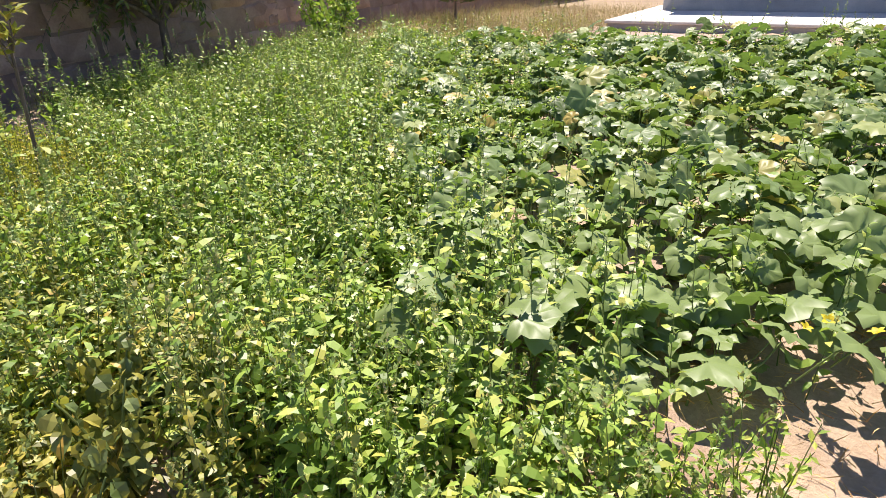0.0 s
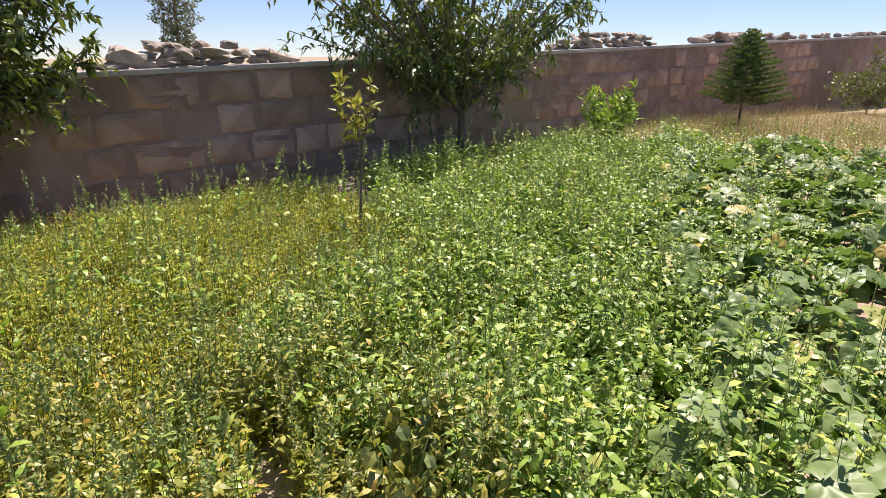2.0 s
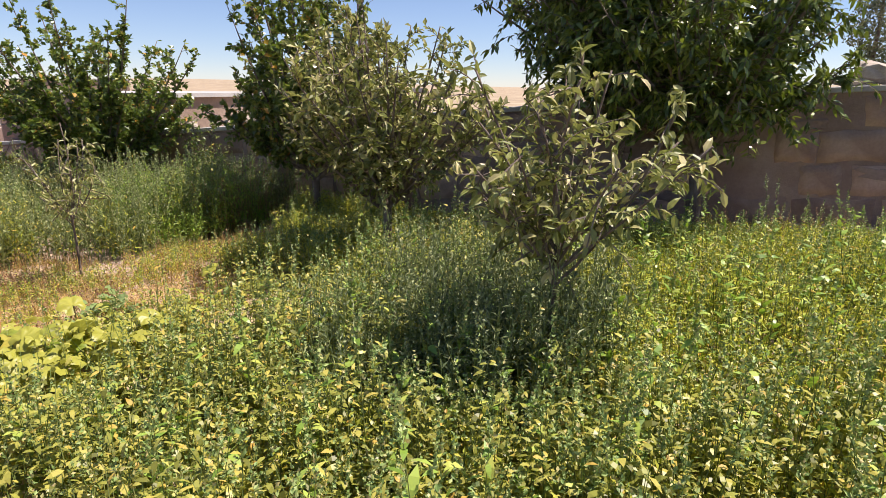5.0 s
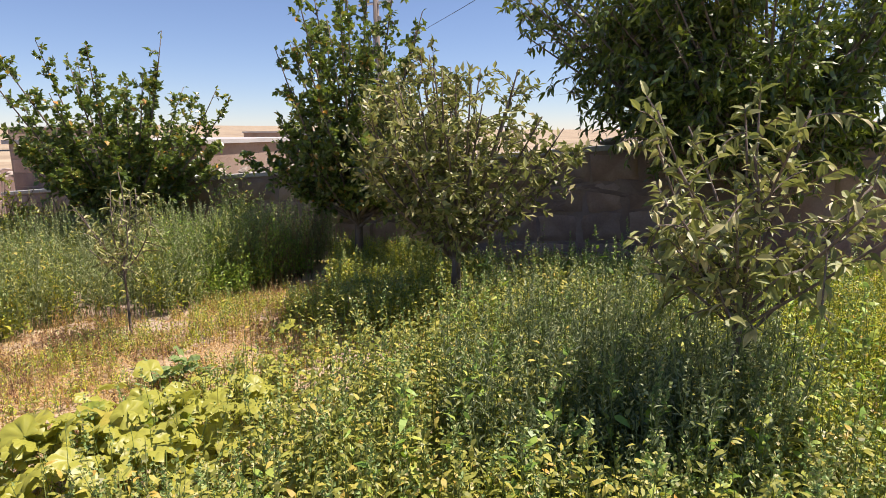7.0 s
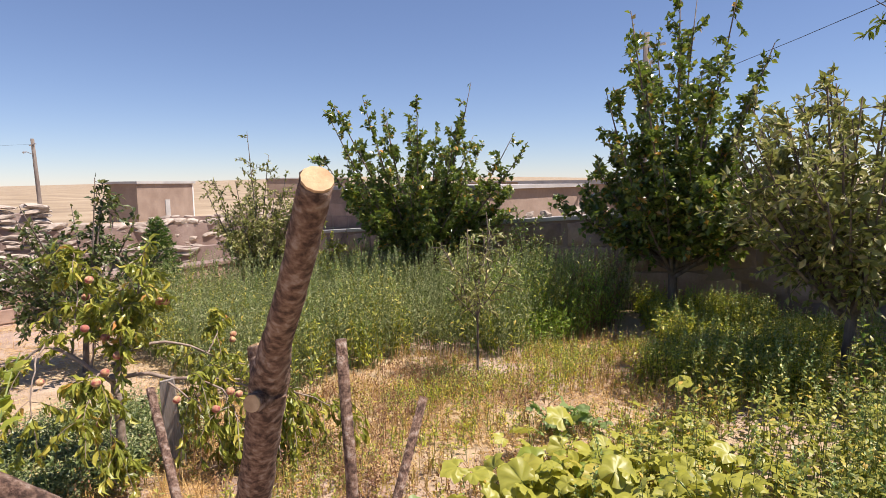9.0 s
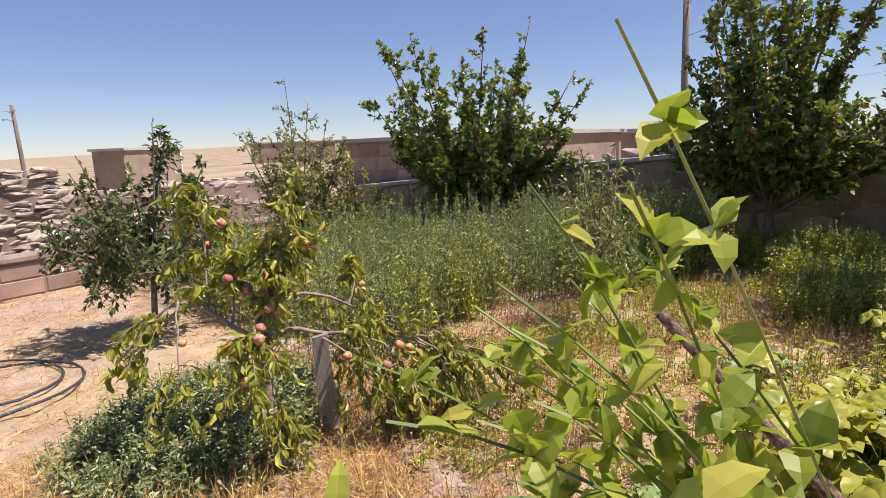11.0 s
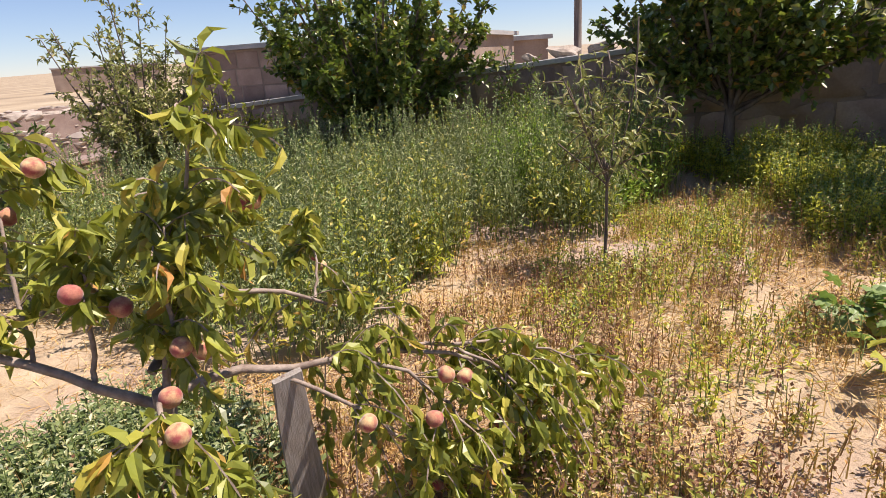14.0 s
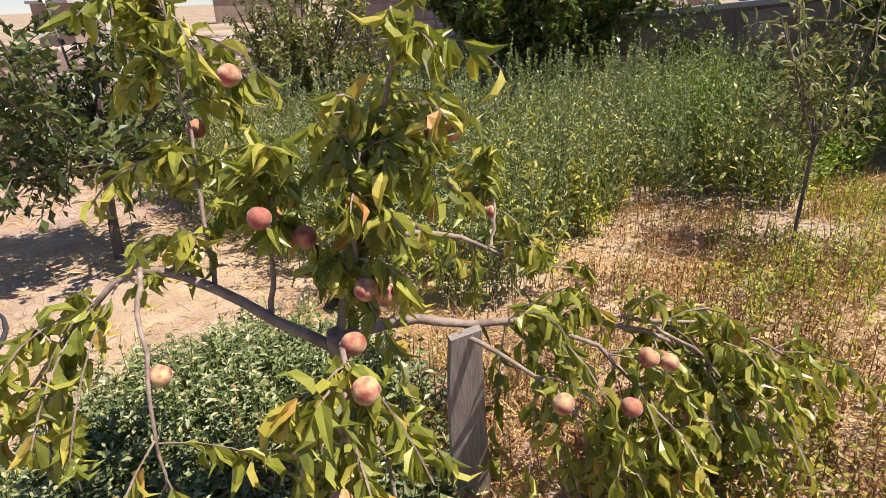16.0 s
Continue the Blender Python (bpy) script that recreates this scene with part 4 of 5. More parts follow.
P = scatter(8000, (-8.35, -2.3, -13.8, -6.4), lambda x, y, g: tall_zone(x, y) & (g.random(len(x)) < np.where(y > -10.5, 1, 0.7) * (0.35 + 0.9 * patchy(x, y, 0.9, 5))), 109)
weeds("tall_weeds", P, 109, "tall stand of grey-green goosefoot and wormwood weeds", (0.45, 0.95), (0.06, 0.02), 22, [M_SAGE, M_STEM, M_SAGE], 0.6, 22, 0.75, 0.08)
P = scatter(2300, (-8.0, -2.6, -12.0, -6.5), lambda x, y, g: tall_zone(x, y) & (np.sin(x * 2.1 + 1) * np.sin(y * 1.7) > -0.2), 117)
weeds("tall_weeds", P, 117, "yellow-green tall weeds among the grey ones", (0.5, 1.0), (0.075, 0.028), 17, [M_WEED_OLIVE, M_STEM, M_SPIKE], 0.7, 22, 0.7, 0.06)
P = scatter(2600, (-8.3, -4.6, -8.4, -5.9), lambda x, y, g: (np.hypot(x + 6.6, (y + 7.3) * 1.1) < 1.25 * g.uniform(0.5, 1, len(x)) ** 0.5), 110)
weeds("tall_weeds", P, 110, "dark green bushy weeds by the pear tree", (0.5, 0.95), (0.06, 0.024), 20, [M_WEED, M_STEM, M_SAGE], 0.3, 16, 0.7, 0.08)
P = scatter(1500, (-6.6, -2.6, -9.6, -6.2), lambda x, y, g: tall_zone(x, y) & ~tall_zone(x, y + 0.55) & (g.random(len(x)) < 1.5 * patchy(x, y, 0.8, 90) - 0.2), 131)
weeds("tall_weeds", P, 131, "yellowing goosefoot at the edge of the tall weeds", (0.3, 0.85), (0.07, 0.028), 16, [M_WEED_YELLOW, M_STEM, M_SPIKE], 0.8, 24, 0.7, 0.05)
P = scatter(420, (-7.4, -6.3, -7.2, -6.4), lambda x, y, g: g.random(len(x)) < 0.7, 111)
weeds("dead_brush", P, 111, "reddish-brown dead weed stalks", (0.4, 0.75), (0.04, 0.014), 16, [M_RED, M_RED, M_RED], 0.4)
P = scatter(3800, (-8.3, -4.9, -6.4, -3.9), lambda x, y, g: (y > -5.4 - 0.5 * np.clip(-6.0 - x, 0, 3)) & (g.random(len(x)) < 0.95), 112)
weeds("green_weeds", P, 112, "green weeds under the apple tree", (0.2, 0.42), (0.06, 0.026), 14, [M_WEED_YELLOW, M_STEM, M_SPIKE], 0.3)
# low herb under the peach tree and scattered weeds on the dry patch
P = scatter(5200, (-2.6, 0.0, -9.6, -7.0), lambda x, y, g: ((x + 1.3 - 0.2 * (y + 8)) / 0.95) ** 2 + ((y + 8.25) / 0.95) ** 2 < g.uniform(0.3, 1.05, len(x)), 113)
weeds("low_herb", P, 113, "low dark green herb spreading under the peach tree", (0.08, 0.27), (0.05, 0.024), 13, [M_HERB, M_STEM, M_SAGE], 0.0, upright=0.2, spread=0.06)
P = scatter(1900, (-4.6, -1.0, -7.6, -5.0), lambda x, y, g: (np.hypot(x + 2.05, y + 6.45) < 0.42) | (np.hypot(x + 4.3, y + 6.8) < 0.4) | (g.random(len(x)) < 0.02 + 0.25 * (np.sin(x * 4.1 + y) * np.sin(y * 3.3 - x) > 0.45)), 114)
weeds("low_weeds", P, 114, "small green weeds on the dry patch", (0.05, 0.2), (0.045, 0.02), 9, [M_WEED_OLIVE, M_STEM, M_SPIKE])


def dry_zone(x, y):
    a = (x > -6.6) & (x < -0.9) & (y < -4.3 - 0.1 * (x + 2)) & ~tall_zone(x, y) & (y > -8.2)
    return a


P = scatter(6000, (-6.6, 0.0, -8.2, -4.3), lambda x, y, g: dry_zone(x, y) & (g.random(len(x)) < 1.25 * patchy(x, y, 0.7, 3) - 0.15), 115)
weeds("dry_stubble", P, 115, "dry olive-brown stubble of withered weeds", (0.06, 0.2), (0.032, 0.012), 8, [M_STUBBLE, M_STUBBLE, M_RED], 0.35, 8, 0.6, 0.02)
P = scatter(1500, (-4.2, -1.6, -7.8, -5.9), lambda x, y, g: dry_zone(x, y) & (g.random(len(x)) < 1.6 * patchy(x, y, 0.8, 41) - 0.5), 127)
weeds("dry_stubble", P, 127, "reddish-brown withered weeds beside the peach tree", (0.05, 0.17), (0.03, 0.012), 9, [M_RED, M_RED, M_RED], 0.3, 8, 0.5, 0.02)
P = scatter(5200, (-6.6, -1.5, -7.2, -4.4), lambda x, y, g: dry_zone(x, y) & (g.random(len(x)) < np.clip((-x - 2.0) / 3.2, 0.1, 1) * (1.3 * patchy(x, y, 0.9, 12) - 0.1)), 116)
weeds("yellow_weeds", P, 116, "sparse yellow-green weeds over dry grass", (0.06, 0.2), (0.04, 0.017), 10, [M_WEED_YELLOW, M_STEM, M_SPIKE], 0.25, 8, 0.5, 0.02)


def straw(name, n, box, keep, seed, label, length=(0.06, 0.2), flat=0.75, mat=M_STRAW):
    g = np.random.default_rng(seed)
    p = scatter(n, box, keep, seed)
    n = len(p)
    root = np.column_stack([p, ground_z(p[:, 0], p[:, 1]) + g.uniform(0.002, 0.03, n)])
    a = g.uniform(0, 6.28, n)
    e = np.where(g.random(n) < flat, g.normal(0.12, 0.15, n), g.uniform(0.6, 1.5, n))
    d = np.column_stack([np.cos(a) * np.cos(e), np.sin(a) * np.cos(e), np.sin(e)])
    s = Soup()
    s.leaves(BLADE, root, d, g.normal(0, 1, (n, 3)) + (0, 0, 0.8), g.uniform(*length, n), g.uniform(0.002, 0.006, n))
    return tagged(s.build(name, [mat]), label, "dry grass", kind="stuff")


straw("straw", 62000, (-6.6, 1.0, -9.0, -4.4), lambda x, y, g: (dry_zone(x, y) | ((y < -6.2) & (x < -0.2) & ~tall_zone(x, y))) & (g.random(len(x)) < 1.7 * patchy(x, y, 0.8, 33) + 0.05), 120, "bleached straw and dead grass over the dry patch")
straw("straw", 26000, (-2.4, 0.8, -7.9, -5.4), lambda x, y, g: (x > -1.9 + 0.55 * (y + 6.3)) & (g.random(len(x)) < 1.6 * patchy(x, y, 0.7, 66) - 0.1), 129, "thick bleached straw beside the peach tree", (0.07, 0.2), 0.7)
straw("dead_leaves", 9000, (-2.7, -0.9, -8.0, -6.3), lambda x, y, g: g.random(len(x)) < 1.5 * patchy(x, y, 0.6, 55) - 0.35, 128, "brown dead leaves and grass under the peach limbs", (0.04, 0.11), 0.9, M_RED)
straw("straw", 28000, (-4.4, 2.5, -15.1, -8.0), lambda x, y, g: ~tall_zone(x, y), 121, "bleached straw lying on the bare ground", (0.05, 0.16), 0.9)
straw("dry_grass", 24000, (-8.3, -3.4, 8.6, 20.0), lambda x, y, g: (y > 9.4 + 0.28 * (x + 5)) & (g.random(len(x)) < np.where(y < 15, 1, 0.5)), 122, "tall dry golden grass by the wall", (0.18, 0.5), 0.2, M_DRY)
P = scatter(700, (-8.2, -3.6, 9.2, 14.5), lambda x, y, g: (y > 9.4 + 0.28 * (x + 5)) & (g.random(len(x)) < 0.6), 126)
weeds("green_weeds", P, 126, "weeds in the dry grass by the wall", (0.2, 0.5), (0.07, 0.03), 12, [M_WEED_OLIVE, M_STEM, M_RED], 0.4)
straw("straw", 2600, (-1.4, 2.0, 0.9, 3.2), lambda x, y, g: g.random(len(x)) < 0.6, 123, "bits of dead grass on the bare soil", (0.04, 0.12), 0.9)
straw("dry_grass", 16000, (-40, 6, -44, -15.8), lambda x, y, g: (g.random(len(x)) < 0.8), 124, "dry golden grass on the land beyond the garden", (0.15, 0.4), 0.2)


straw("straw", 11000, (-0.6, 6.0, -9.0, 3.5), lambda x, y, g: g.random(len(x)) < 0.35 + 0.6 * (np.sin(x * 1.7 + y) * np.sin(y * 1.3) > 0), 125, "thin bleached straw on the walked ground", (0.05, 0.15), 0.85)


def squash_leaf_frame(g, n, tilt=0.6):
    a = g.uniform(0, 6.28, n)
    d = np.column_stack([np.cos(a), np.sin(a), g.normal(-0.15, 0.3, n)])
    nrm = np.column_stack([g.normal(0, tilt, n), g.normal(0, tilt, n), np.ones(n)])
    return d, nrm


def leaf_meshes(material, count, seed):
    out = []
    g = np.random.default_rng(seed)
    for k in range(count):
        s = Soup()
        v, f = LEAF_LOBED
        w = v.copy()
        w[:, 2] += 0.05 * np.sin(w[:, 0] * 7 + k) * np.sin(w[:, 1] * 8 + 2 * k) + g.normal(0, 0.015, len(w))
        s.add(w, f)
        s.tube([(0.3, 0, 0), (0.16, 0, -0.35), (0.1, 0.05, -1.1)], [0.014, 0.018, 0.02], 4, 1, cap=False)
        ob = s.build("leaf", [material, M_STEM], smooth=True)
        out.append(ob.data)
        bpy.data.objects.remove(ob)
    return out


def squash(name, label, pts, seed, material, size, height, singles):
    g = np.random.default_rng(seed)
    t = thing(name, (float(pts[:, 0].mean()), float(pts[:, 1].mean()), float(ground_z(pts[:, 0].mean(), pts[:, 1].mean()))), label, "squash plants")
    base = np.array(t.location)
    n = len(pts)
    d, nrm = squash_leaf_frame(g, n)
    z = ground_z(pts[:, 0], pts[:, 1]) + g.uniform(*height, n) * (0.85 + 0.25 * np.sin(pts[:, 0] * 3.1 + pts[:, 1] * 2.2))
    p = np.column_stack([pts, z])
    sz = g.uniform(*size, n)
    meshes = leaf_meshes(material, 6, seed)
    for k in range(min(singles, n)):
        ob = new("leaf", meshes[k % 6])
        ob.parent = t
        x = Vector(d[k]).normalized()
        zz = Vector(nrm[k])
        zz = (zz - x * zz.dot(x)).normalized()
        rot = Matrix((x, zz.cross(x), zz)).transposed().to_4x4()
        ob.matrix_basis = Matrix.Translation(Vector(p[k] - base)) @ rot @ Matrix.Scale(float(sz[k]), 4)
    if n > singles:
        s = Soup()
        q = slice(singles, n)
        s.leaves(LEAF_LOBED, p[q], d[q], nrm[q], sz[q], sz[q])
        low = p[q].copy()
        low[:, 2] = ground_z(low[:, 0], low[:, 1])
        s.sticks(low + d[q] * 0.05, p[q] + unit(d[q]) * (0.3 * sz[q])[:, None], 0.005, 0.004, 1)
        ob = s.build("leaves", [material, M_STEM], t, base=base, smooth=True)
        tagged(ob, kind="stuff")
    return t


P = scatter(10500, (-7.0, 4.2, 1.4, 13.3), lambda x, y, g: in_squash(x, y) & (g.random(len(x)) < 0.85), 130)
P = P[np.argsort(np.hypot(P[:, 0], P[:, 1]))]
squash("squash_patch", "wide squash patch with large pale-veined green leaves", P, 130, M_SQUASH, (0.13, 0.3), (0.12, 0.44), 300)
g0 = np.random.default_rng(131)
P = np.concatenate([g0.normal(0, 1, (n, 2)) * r + c for n, r, c in ((80, 0.28, (-2.75, -4.8)), (90, 0.3, (-2.35, -4.3)), (46, 0.25, (-3.3, -4.5)), (20, 0.2, (-2.0, -4.0)), (70, 0.2, (-2.1, -4.85)), (30, 0.14, (-2.4, -4.75)))])
squash("squash_plant", "yellowing squash plants at the edge of the dry patch", P, 132, M_SQUASH_YELLOW, (0.09, 0.2), (0.1, 0.42), 300)


P = np.concatenate([g0.normal(0, 1, (n, 2)) * r + c for n, r, c in ((34, 0.13, (-3.5, -5.35)), (14, 0.14, (-1.85, -5.5)))])
squash("squash_plant", "small green squash plant on the dry patch", P, 133, M_SQUASH, (0.07, 0.14), (0.06, 0.22), 60)


def squash_flowers():
    g = np.random.default_rng(140)
    me = None
    pts = scatter(90, (-4.5, 2.6, 1.8, 8), lambda x, y, g: in_squash(x, y), 141)
    for k, (x, y) in enumerate(pts[:40]):
        if me is None:
            s = Soup()
            for j in range(5):
                a = j * 1.2566
                s.leaves(LEAF_LONG, np.array([(0, 0, 0.0)]), np.array([(math.cos(a), math.sin(a), 0.7)]), np.array([(-math.cos(a), -math.sin(a), 1.0)]), [0.055], [0.04])
            ob = s.build("squash_flower", [M_FLOWER])
            me = ob.data
        else:
            ob = new("squash_flower", me)
        ob.matrix_world = pose(x, y, float(ground_z(x, y)) + g.uniform(0.3, 0.42), g.uniform(-30, 30), g.uniform(-30, 30), g.uniform(0, 360)) @ Matrix.Scale(g.uniform(0.5, 0.75), 4)
        tagged(ob, "open yellow squash flower among the leaves", "flower", "squash flowers")


squash_flowers()


def wilted_plant(at, height, seed):
    g = np.random.default_rng(seed)
    z = float(ground_z(*at))
    t = thing("wilted_plant", (*at, z), "wilted leafy plant with hanging grey-green and yellowed leaves", "plant", "wilted plants")
    for k in range(4):
        s, c = Soup(), Soup()
        a = k * 1.6 + g.uniform(0, 1)
        top = np.array((0.13 * math.cos(a), 0.13 * math.sin(a), height * g.uniform(0.75, 1.0)))
        q = bezier(np.zeros(3), np.array((0.02 * math.cos(a), 0.02 * math.sin(a), height * 0.6)), top, 9)
        s.tube(q, np.linspace(0.009, 0.003, 9), 6)
        stem = s.build("stem", [M_STEM], t)
        n = 34
        u = g.uniform(0.3, 1, n) * 7.99
        i = u.astype(int)
        p = q[i] + (q[i + 1] - q[i]) * (u - i)[:, None]
        aa = g.uniform(0, 6.28, n)
        out = np.column_stack([np.cos(aa), np.sin(aa), np.zeros(n)])
        d = out * g.uniform(0.25, 0.8, n)[:, None] + np.column_stack([np.zeros(n), np.zeros(n), g.normal(-0.9, 0.35, n)])
        sc = g.uniform(0.6, 1.15, n) * (1.25 - 0.08 * u)
        c.leaves(LEAF_CURL, p + out * 0.02, d, out + g.normal(0, 0.35, (n, 3)) + (0, 0, 0.7), 0.125 * sc, 0.075 * sc)
        c.build("foliage", [M_WILTED], stem)


for x, y, h, k in ((-1.55, 0.76, 0.6, 44), (-1.4, 0.52, 0.42, 45), (-1.85, 0.98, 0.5, 46), (-1.12, 0.62, 0.36, 47)):
    wilted_plant((x, y), h, k)


# ---------- cut tree, stakes and sprouts ----------
def cut_tree():
    base = np.array((-0.27, -4.55, -0.45))
    t = thing("pruned_tree", base, "heavily pruned young tree with scaly bark and sawn ends", "tree")

    def limb(name, pts, radii, sawn=True, label=""):
        pts = np.array(pts, float)
        fine = []
        for a, b in zip(pts, pts[1:]):
            for u in np.linspace(0, 1, 10, endpoint=False):
                fine.append(a + (b - a) * u)
        fine.append(pts[-1])
        rr = np.interp(np.linspace(0, 1, len(fine)), np.linspace(0, 1, len(radii)), radii)
        s = Soup()
        s.tube(fine, rr, 18, knobs=0.06)
        ob = s.build(name, [M_CUT_BARK], t, base=base, smooth=True)
        tagged(ob, label)
        if sawn:
            s = Soup()
            d = unit(pts[-1] - pts[-2])
            s.tube([pts[-1] - d * 0.004, pts[-1] + d * 0.003], [rr[-1] * 0.97, rr[-1] * 0.93], 12)
            s.build("sawn_end", [M_CUT_WOOD], ob, base=base)
        return ob

    limb("trunk", [(-0.3, -4.56, -0.58), (-0.29, -4.57, 0.1), (-0.285, -4.555, 0.5), (-0.275, -4.53, 0.72)], [0.045, 0.038, 0.036, 0.033], False)
    limb("limb", [(-0.285, -4.555, 0.55), (-0.26, -4.48, 0.8), (-0.195, -4.345, 1.0), (-0.145, -4.245, 1.15), (-0.115, -4.185, 1.215), (-0.06, -4.08, 1.305), (-0.002, -3.968, 1.418)], [0.034, 0.031, 0.028, 0.027, 0.0195, 0.0165, 0.016])
    limb("stub", [(-0.15, -4.255, 1.11), (-0.155, -4.27, 1.16), (-0.158, -4.28, 1.182)], [0.024, 0.021, 0.02])
    limb("stub", [(-0.15, -4.255, 1.115), (-0.118, -4.24, 1.12), (-0.108, -4.235, 1.122)], [0.016, 0.0135, 0.013])
    limb("limb", [(-0.28, -4.555, 0.6), (-0.19, -4.585, 0.7), (-0.09, -4.645, 0.79), (0.03, -4.715, 0.9), (0.133, -4.78, 0.994)], [0.026, 0.022, 0.02, 0.019, 0.019])
    limb("stub", [(-0.27, -4.54, 0.62), (-0.2, -4.5, 0.72), (-0.13, -4.5, 0.78)], [0.024, 0.021, 0.02])
    limb("limb", [(-0.27, -4.58, 0.42), (-0.3, -4.78, 0.56), (-0.36, -4.97, 0.71), (-0.413, -5.153, 0.86)], [0.015, 0.013, 0.0115, 0.011])
    sp = Soup()
    st = Soup()
    g = np.random.default_rng(50)
    for k in range(22):
        b0 = np.array((0.03, -4.86, 0.66)) + g.normal(0, 0.05, 3)
        e = np.array((0.19, -5.18, 0.93)) + g.normal(0, 1, 3) * (0.12, 0.13, 0.11)
        q = bezier(b0, (b0 + e) / 2 + (0, -0.03, 0.1), e, 7)
        st.sticks(q[:-1], q[1:], 0.0022, 0.0016)
        n = 17
        u = g.uniform(0.35, 1, n) * 5.99
        p = q[u.astype(int)]
        sp.leaves(LEAF_LONG, p, g.normal(0, 1, (n, 3)) + (0, 0, 0.1), g.normal(0, 0.5, (n, 3)) + (0, 0, 1), g.uniform(0.024, 0.052, n), g.uniform(0.018, 0.038, n))
    st.build("sprout_stem", [M_STEM], t, base=base)
    tagged(sp.build("sprout_leaves", [M_SPROUT_LEAF], t, base=base), "bright green sprouting leaves")


cut_tree()


def stake(name, foot, top, r, material, label):
    s = Soup()
    foot, top = np.array(foot, float), np.array(top, float)
    q = np.array([foot + (top - foot) * u + rng.normal(0, 0.006, 3) * (0 < u < 1) for u in np.linspace(0, 1, 7)])
    s.tube(q - foot, np.linspace(r * 1.15, r, 7), 9, knobs=0.08)
    ob = s.build(name, [material], None, smooth=True)
    ob.location = foot
    tagged(ob, label, "stake")


stake("wooden_stake", (-0.385, -4.29, -0.44), (-0.414, -4.39, 1.118), 0.011, M_CUT_BARK, "thin upright wooden stake with bark")
stake("wooden_stake", (-0.02, -4.43, -0.44), (-0.626, -4.36, 0.945), 0.010, M_CUT_BARK, "thin leaning wooden stake with bark")


# ---------- peach tree with fruit ----------
def peach_tree():
    base = np.array((-1.42, -7.7, -0.6))
    t = thing("peach_tree", base, "low peach tree with drooping leaves and ripe peaches", "tree")
    g = np.random.default_rng(60)
    tw, crown = Soup(), Soup()

    def limb(pts, r0, r1, shoots, name="limb", leafy=(0.3, 1.0), drop=0.5, ln=0.28, dens=19):
        pts = np.array(pts, float)
        n = 14
        s_at = np.linspace(0, len(pts) - 1, n)
        q = np.stack([np.interp(s_at, np.arange(len(pts)), pts[:, k]) for k in range(3)], 1)
        q[1:-1] = (q[:-2] + 2 * q[1:-1] + q[2:]) / 4 + g.normal(0, 0.004, (n - 2, 3))
        s = Soup()
        s.tube(q, np.linspace(r0, r1, n), 9, knobs=0.08)
        s.build(name, [M_PALE_BARK], t, base=base, smooth=True)
        for k in range(shoots):
            u = g.uniform(*leafy) * (n - 1.01)
            p = q[int(u)] + (q[int(u) + 1] - q[int(u)]) * (u % 1)
            d = unit(unit(q[int(u) + 1] - q[int(u)]) * 0.7 + g.normal(0, 0.6, 3) + (0, 0, 0.25))
            l = ln * g.uniform(0.5, 1.2)
            e = p + d * l - np.array((0, 0, drop * l))
            b = bezier(p, p + d * l * 0.6, e, 6)
            tw.sticks(b[:-1], b[1:], 0.003, 0.002)
            m = int(dens * g.uniform(0.7, 1.2))
            uu = g.uniform(0.1, 1, m) * 4.99
            i = uu.astype(int)
            pp = b[i] + (b[i + 1] - b[i]) * (uu - i)[:, None]
            dd = unit(b[i + 1] - b[i]) * 0.5 + g.normal(0, 0.5, (m, 3)) + (0, 0, -0.75)
            crown.leaves(LEAF_CURL, pp, dd, g.normal(0, 0.7, (m, 3)) + (0, 0, 0.6), g.uniform(0.06, 0.115, m), g.uniform(0.02, 0.036, m))

    limb([(-1.42, -7.7, -0.62), (-1.41, -7.69, -0.25), (-1.39, -7.66, 0.0), (-1.36, -7.64, 0.16)], 0.034, 0.024, 0, "trunk")
    # towards the plank and beyond
    limb([(-1.38, -7.66, 0.12), (-1.5, -7.55, 0.17), (-1.62, -7.46, 0.1), (-1.75, -7.32, 0.1), (-1.9, -7.15, 0.08), (-2.05, -6.95, -0.02), (-2.2, -6.75, -0.2)], 0.017, 0.004, 26, leafy=(0.45, 1), drop=0.7, ln=0.32)
    limb([(-1.75, -7.3, 0.1), (-1.85, -7.1, 0.02), (-1.8, -6.9, -0.12), (-1.85, -6.8, -0.28)], 0.008, 0.003, 14, leafy=(0.2, 1), drop=0.8)
    limb([(-1.6, -7.42, 0.1), (-1.65, -7.2, 0.0), (-1.7, -7.05, -0.15), (-1.8, -7.0, -0.35)], 0.007, 0.003, 10, leafy=(0.3, 1), drop=0.8)
    limb([(-1.9, -7.15, 0.08), (-2.15, -6.9, 0.0), (-2.35, -6.72, -0.12), (-2.5, -6.58, -0.3)], 0.007, 0.003, 20, leafy=(0.15, 1), drop=0.8, ln=0.3)
    limb([(-2.0, -7.02, 0.05), (-2.05, -6.85, -0.05), (-2.1, -6.75, -0.22), (-2.12, -6.7, -0.4)], 0.006, 0.003, 14, leafy=(0.2, 1), drop=0.8, ln=0.28)
    # upper arching limb
    limb([(-1.38, -7.68, 0.2), (-1.55, -7.72, 0.3), (-1.75, -7.66, 0.3), (-1.95, -7.56, 0.22), (-2.05, -7.5, 0.12), (-2.25, -7.35, 0.05)], 0.014, 0.003, 8, leafy=(0.5, 1))
    limb([(-2.0, -7.54, 0.18), (-2.1, -7.58, 0.3), (-2.2, -7.68, 0.36)], 0.006, 0.003, 7, leafy=(0.4, 1), ln=0.2)
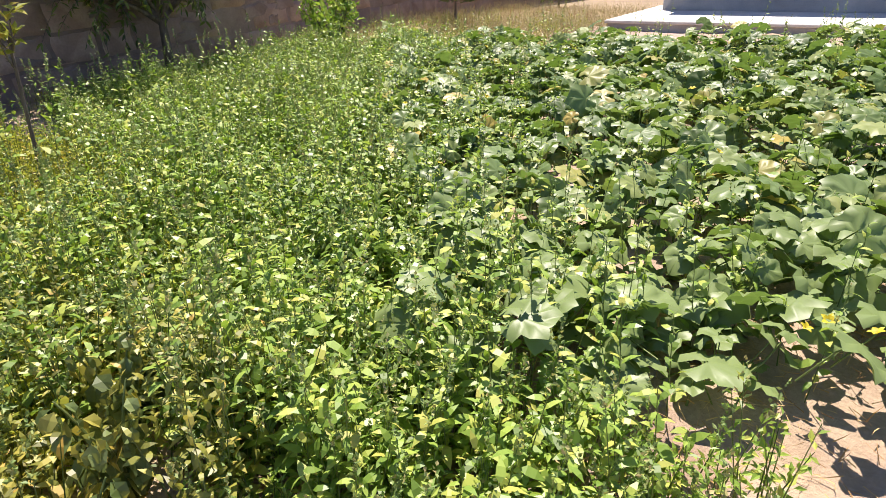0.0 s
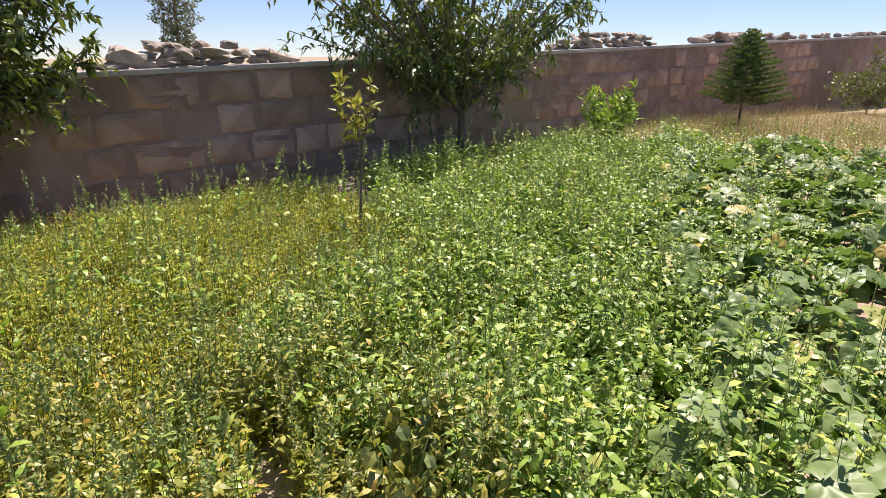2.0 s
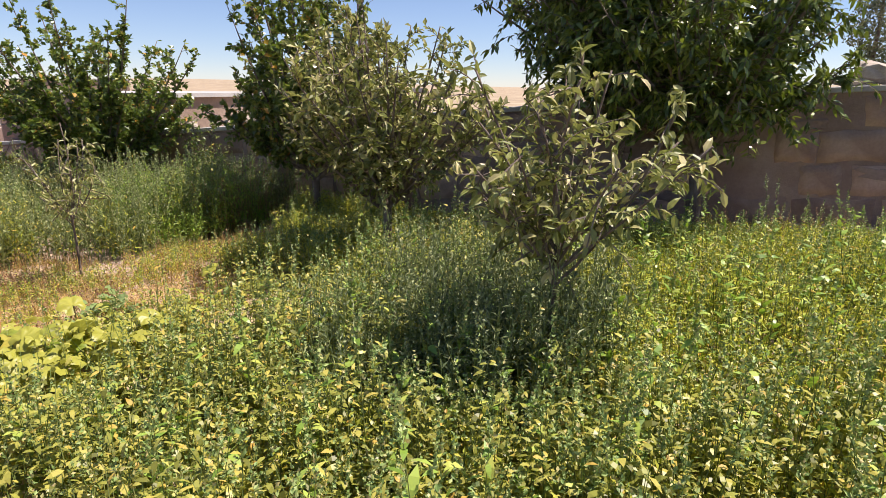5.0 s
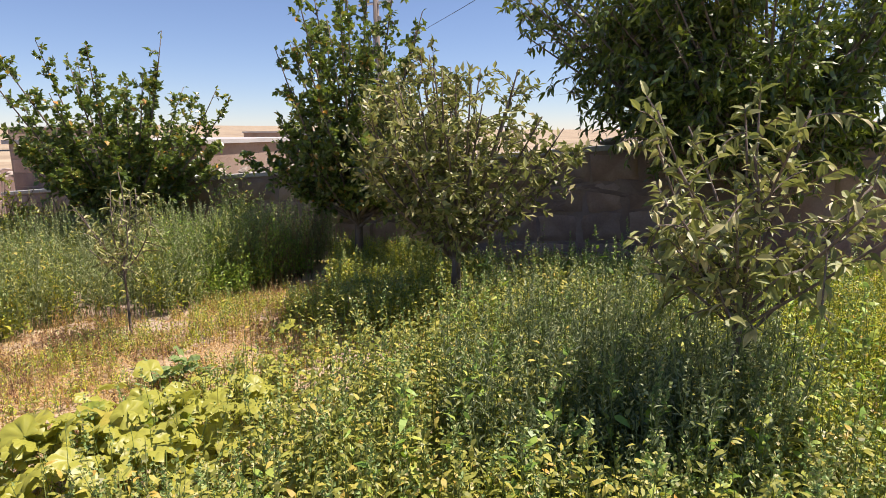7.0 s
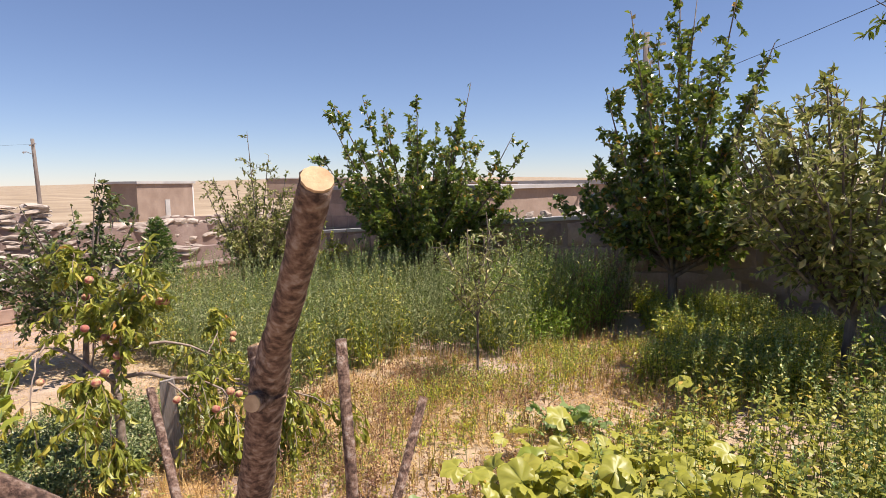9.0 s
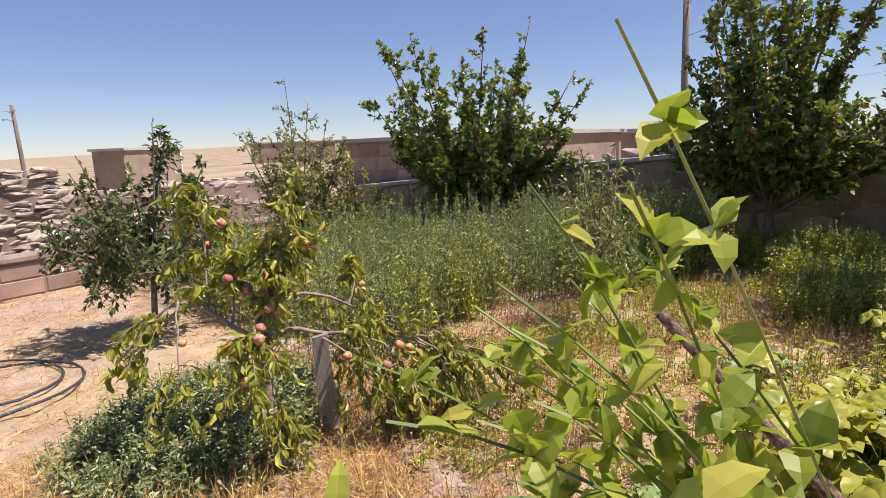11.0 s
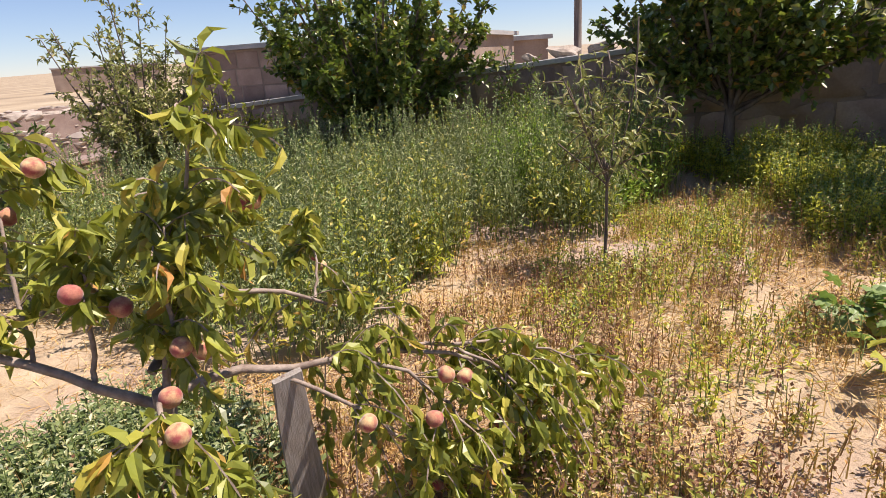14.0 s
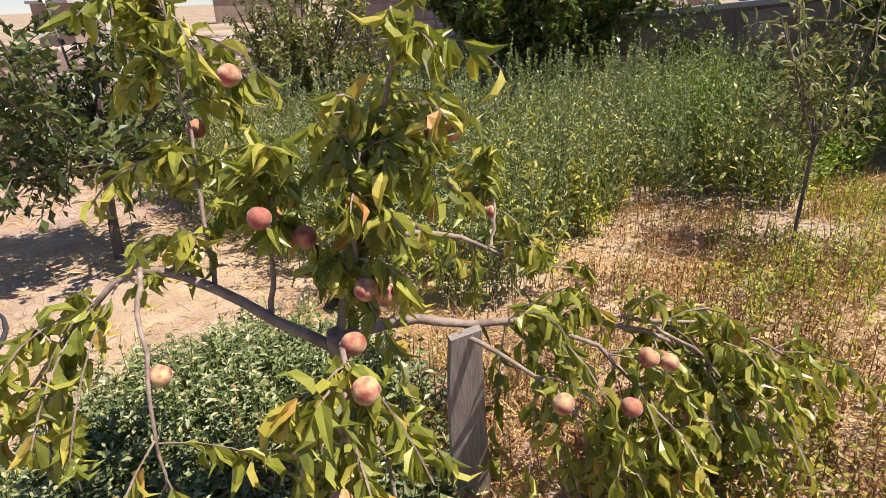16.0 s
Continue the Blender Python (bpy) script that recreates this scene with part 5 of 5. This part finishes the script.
    # limb on the open side
    limb([(-1.37, -7.66, 0.1), (-1.28, -7.78, 0.2), (-1.2, -7.92, 0.3), (-1.12, -8.02, 0.36), (-1.02, -8.08, 0.3), (-0.93, -8.15, 0.16), (-0.86, -8.28, 0.02)], 0.016, 0.004, 10, leafy=(0.55, 1), drop=0.6, ln=0.26)
    limb([(-1.1, -8.0, 0.36), (-1.0, -7.85, 0.32), (-0.92, -7.75, 0.15), (-0.9, -7.72, -0.02)], 0.007, 0.003, 4, leafy=(0.4, 1), drop=0.7)
    # upright shoots
    limb([(-1.4, -7.66, 0.15), (-1.46, -7.65, 0.4), (-1.52, -7.58, 0.65), (-1.55, -7.52, 0.92)], 0.012, 0.003, 24, leafy=(0.25, 1), drop=0.55, ln=0.24)
    limb([(-1.38, -7.64, 0.15), (-1.4, -7.58, 0.4), (-1.42, -7.56, 0.62)], 0.01, 0.003, 18, leafy=(0.2, 1), drop=0.6, ln=0.24)
    limb([(-1.22, -7.9, 0.28), (-1.3, -8.0, 0.5), (-1.38, -8.12, 0.72), (-1.36, -8.1, 0.95)], 0.0065, 0.003, 26, leafy=(0.05, 1), drop=0.6, ln=0.24)
    limb([(-1.3, -7.8, 0.2), (-1.33, -7.78, 0.45), (-1.36, -7.76, 0.62)], 0.008, 0.003, 9, leafy=(0.4, 1), drop=0.6, ln=0.2)
    # low shoots at the trunk
    limb([(-1.38, -7.64, 0.1), (-1.22, -7.48, 0.25), (-1.12, -7.38, 0.2), (-1.05, -7.3, 0.02)], 0.01, 0.003, 15, leafy=(0.3, 1), drop=0.6, ln=0.22)
    limb([(-1.38, -7.64, 0.0), (-1.25, -7.45, 0.08), (-1.2, -7.34, -0.1), (-1.2, -7.3, -0.3)], 0.008, 0.003, 11, leafy=(0.3, 1), drop=0.7, ln=0.2)
    tagged(tw.build("twigwork", [M_PALE_BARK], t, base=base), kind="stuff")
    crown.build("crown", [M_PEACH_LEAF], t, base=base)
    # fruit
    bm = bmesh.new()
    bmesh.ops.create_uvsphere(bm, u_segments=20, v_segments=12, radius=0.5)
    for v in bm.verts:
        a = math.atan2(v.co.y, v.co.x)
        r = math.hypot(v.co.x, v.co.y)
        cleft = 0.1 * math.exp(-(a / 0.28) ** 2) * min(r * 3, 1)
        v.co.x *= 1 - cleft
        v.co.y *= 1 - cleft * 0.5
        if v.co.z > 0:
            v.co.z -= 0.13 * math.exp(-(r / 0.16) ** 2)
        v.co.z *= 0.94
    me = bpy.data.meshes.new("peach")
    bm.to_mesh(me)
    bm.free()
    me.materials.append(M_PEACH)
    me.polygons.foreach_set("use_smooth", [True] * len(me.polygons))
    fruit = [(-2.378, -7.786, 0.22), (-2.34, -7.74, 0.19), (-1.166, -7.38, 0.237), (-1.519, -7.106, 0.081), (-1.058, -7.369, 0.047), (-1.827, -6.996, 0.069), (-1.86, -6.95, 0.05), (-1.387, -7.739, 0.416), (-1.475, -8.224, 0.625),
             (-1.27, -7.75, 0.50), (-1.37, -7.54, 0.33), (-1.42, -7.52, 0.30), (-1.66, -7.53, 0.64), (-1.69, -7.50, 0.64), (-2.01, -7.00, -0.04), (-2.18, -6.90, -0.07), (-2.05, -6.89, -0.24), (-1.86, -7.07, -0.38), (-1.03, -7.87, 0.18), (-1.17, -7.60, -0.01), (-1.23, -7.53, -0.08), (-1.39, -7.93, 0.79), (-1.27, -7.50, 0.25), (-1.72, -7.0, -0.02), (-1.9, -7.0, -0.28)]
    for k, p in enumerate(fruit):
        ob = new("peach", me)
        ob.parent = t
        ob.matrix_basis = Matrix.Translation(Vector(p) + Vector((0.025, 0.03, -0.01)) - Vector(base)) @ pose(0, 0, 0, g.uniform(-40, 40), g.uniform(-40, 40), g.uniform(0, 360)) @ Matrix.Scale(g.uniform(0.05, 0.06), 4)


peach_tree()


def plank():
    bm = bmesh.new()
    g = random.Random(4)
    rows = []
    for k in range(7):
        u = k / 6
        w, d = 0.045 + 0.02 * (1 - u), 0.014
        x = g.uniform(-0.004, 0.004)
        rows.append([bm.verts.new(((-w + x), -d, u * 0.68)), bm.verts.new(((w + x), -d, u * 0.68 + (0.012 if k == 6 else 0))), bm.verts.new(((w + x), d, u * 0.68 + (0.012 if k == 6 else 0))), bm.verts.new(((-w + x), d, u * 0.68))])
    for a, b in zip(rows, rows[1:]):
        for k in range(4):
            bm.faces.new((a[k], a[(k + 1) % 4], b[(k + 1) % 4], b[k]))
    bm.faces.new(rows[0][::-1]), bm.faces.new(rows[-1])
    bmesh.ops.bevel(bm, geom=[e for e in bm.edges if abs((e.verts[0].co - e.verts[1].co).normalized().z) > 0.8], offset=0.003, segments=1, affect="EDGES")
    ob = part("plank", bm, M_PLANK)
    ob.matrix_world = pose(-1.66, -7.42, -0.58, 4, -3, 140)
    tagged(ob, "weathered grey plank propping up a peach limb", "plank")


plank()


def hose():
    pts = []
    for k in range(60):
        a = k * 0.23
        x, y = -1.05 + 0.35 * math.cos(a) * (1 + 0.02 * k) + 0.004 * k, -11.0 - 0.7 * math.sin(a) + 0.01 * k
        pts.append((x, y, float(ground_z(x, y)) + 0.03 + 0.002 * (k % 7)))
    s = Soup()
    s.tube(pts, 0.012, 6)
    tagged(s.build("garden_hose", [M_CABLE], smooth=True), "black garden hose coiled on the dry ground", "hose")


hose()
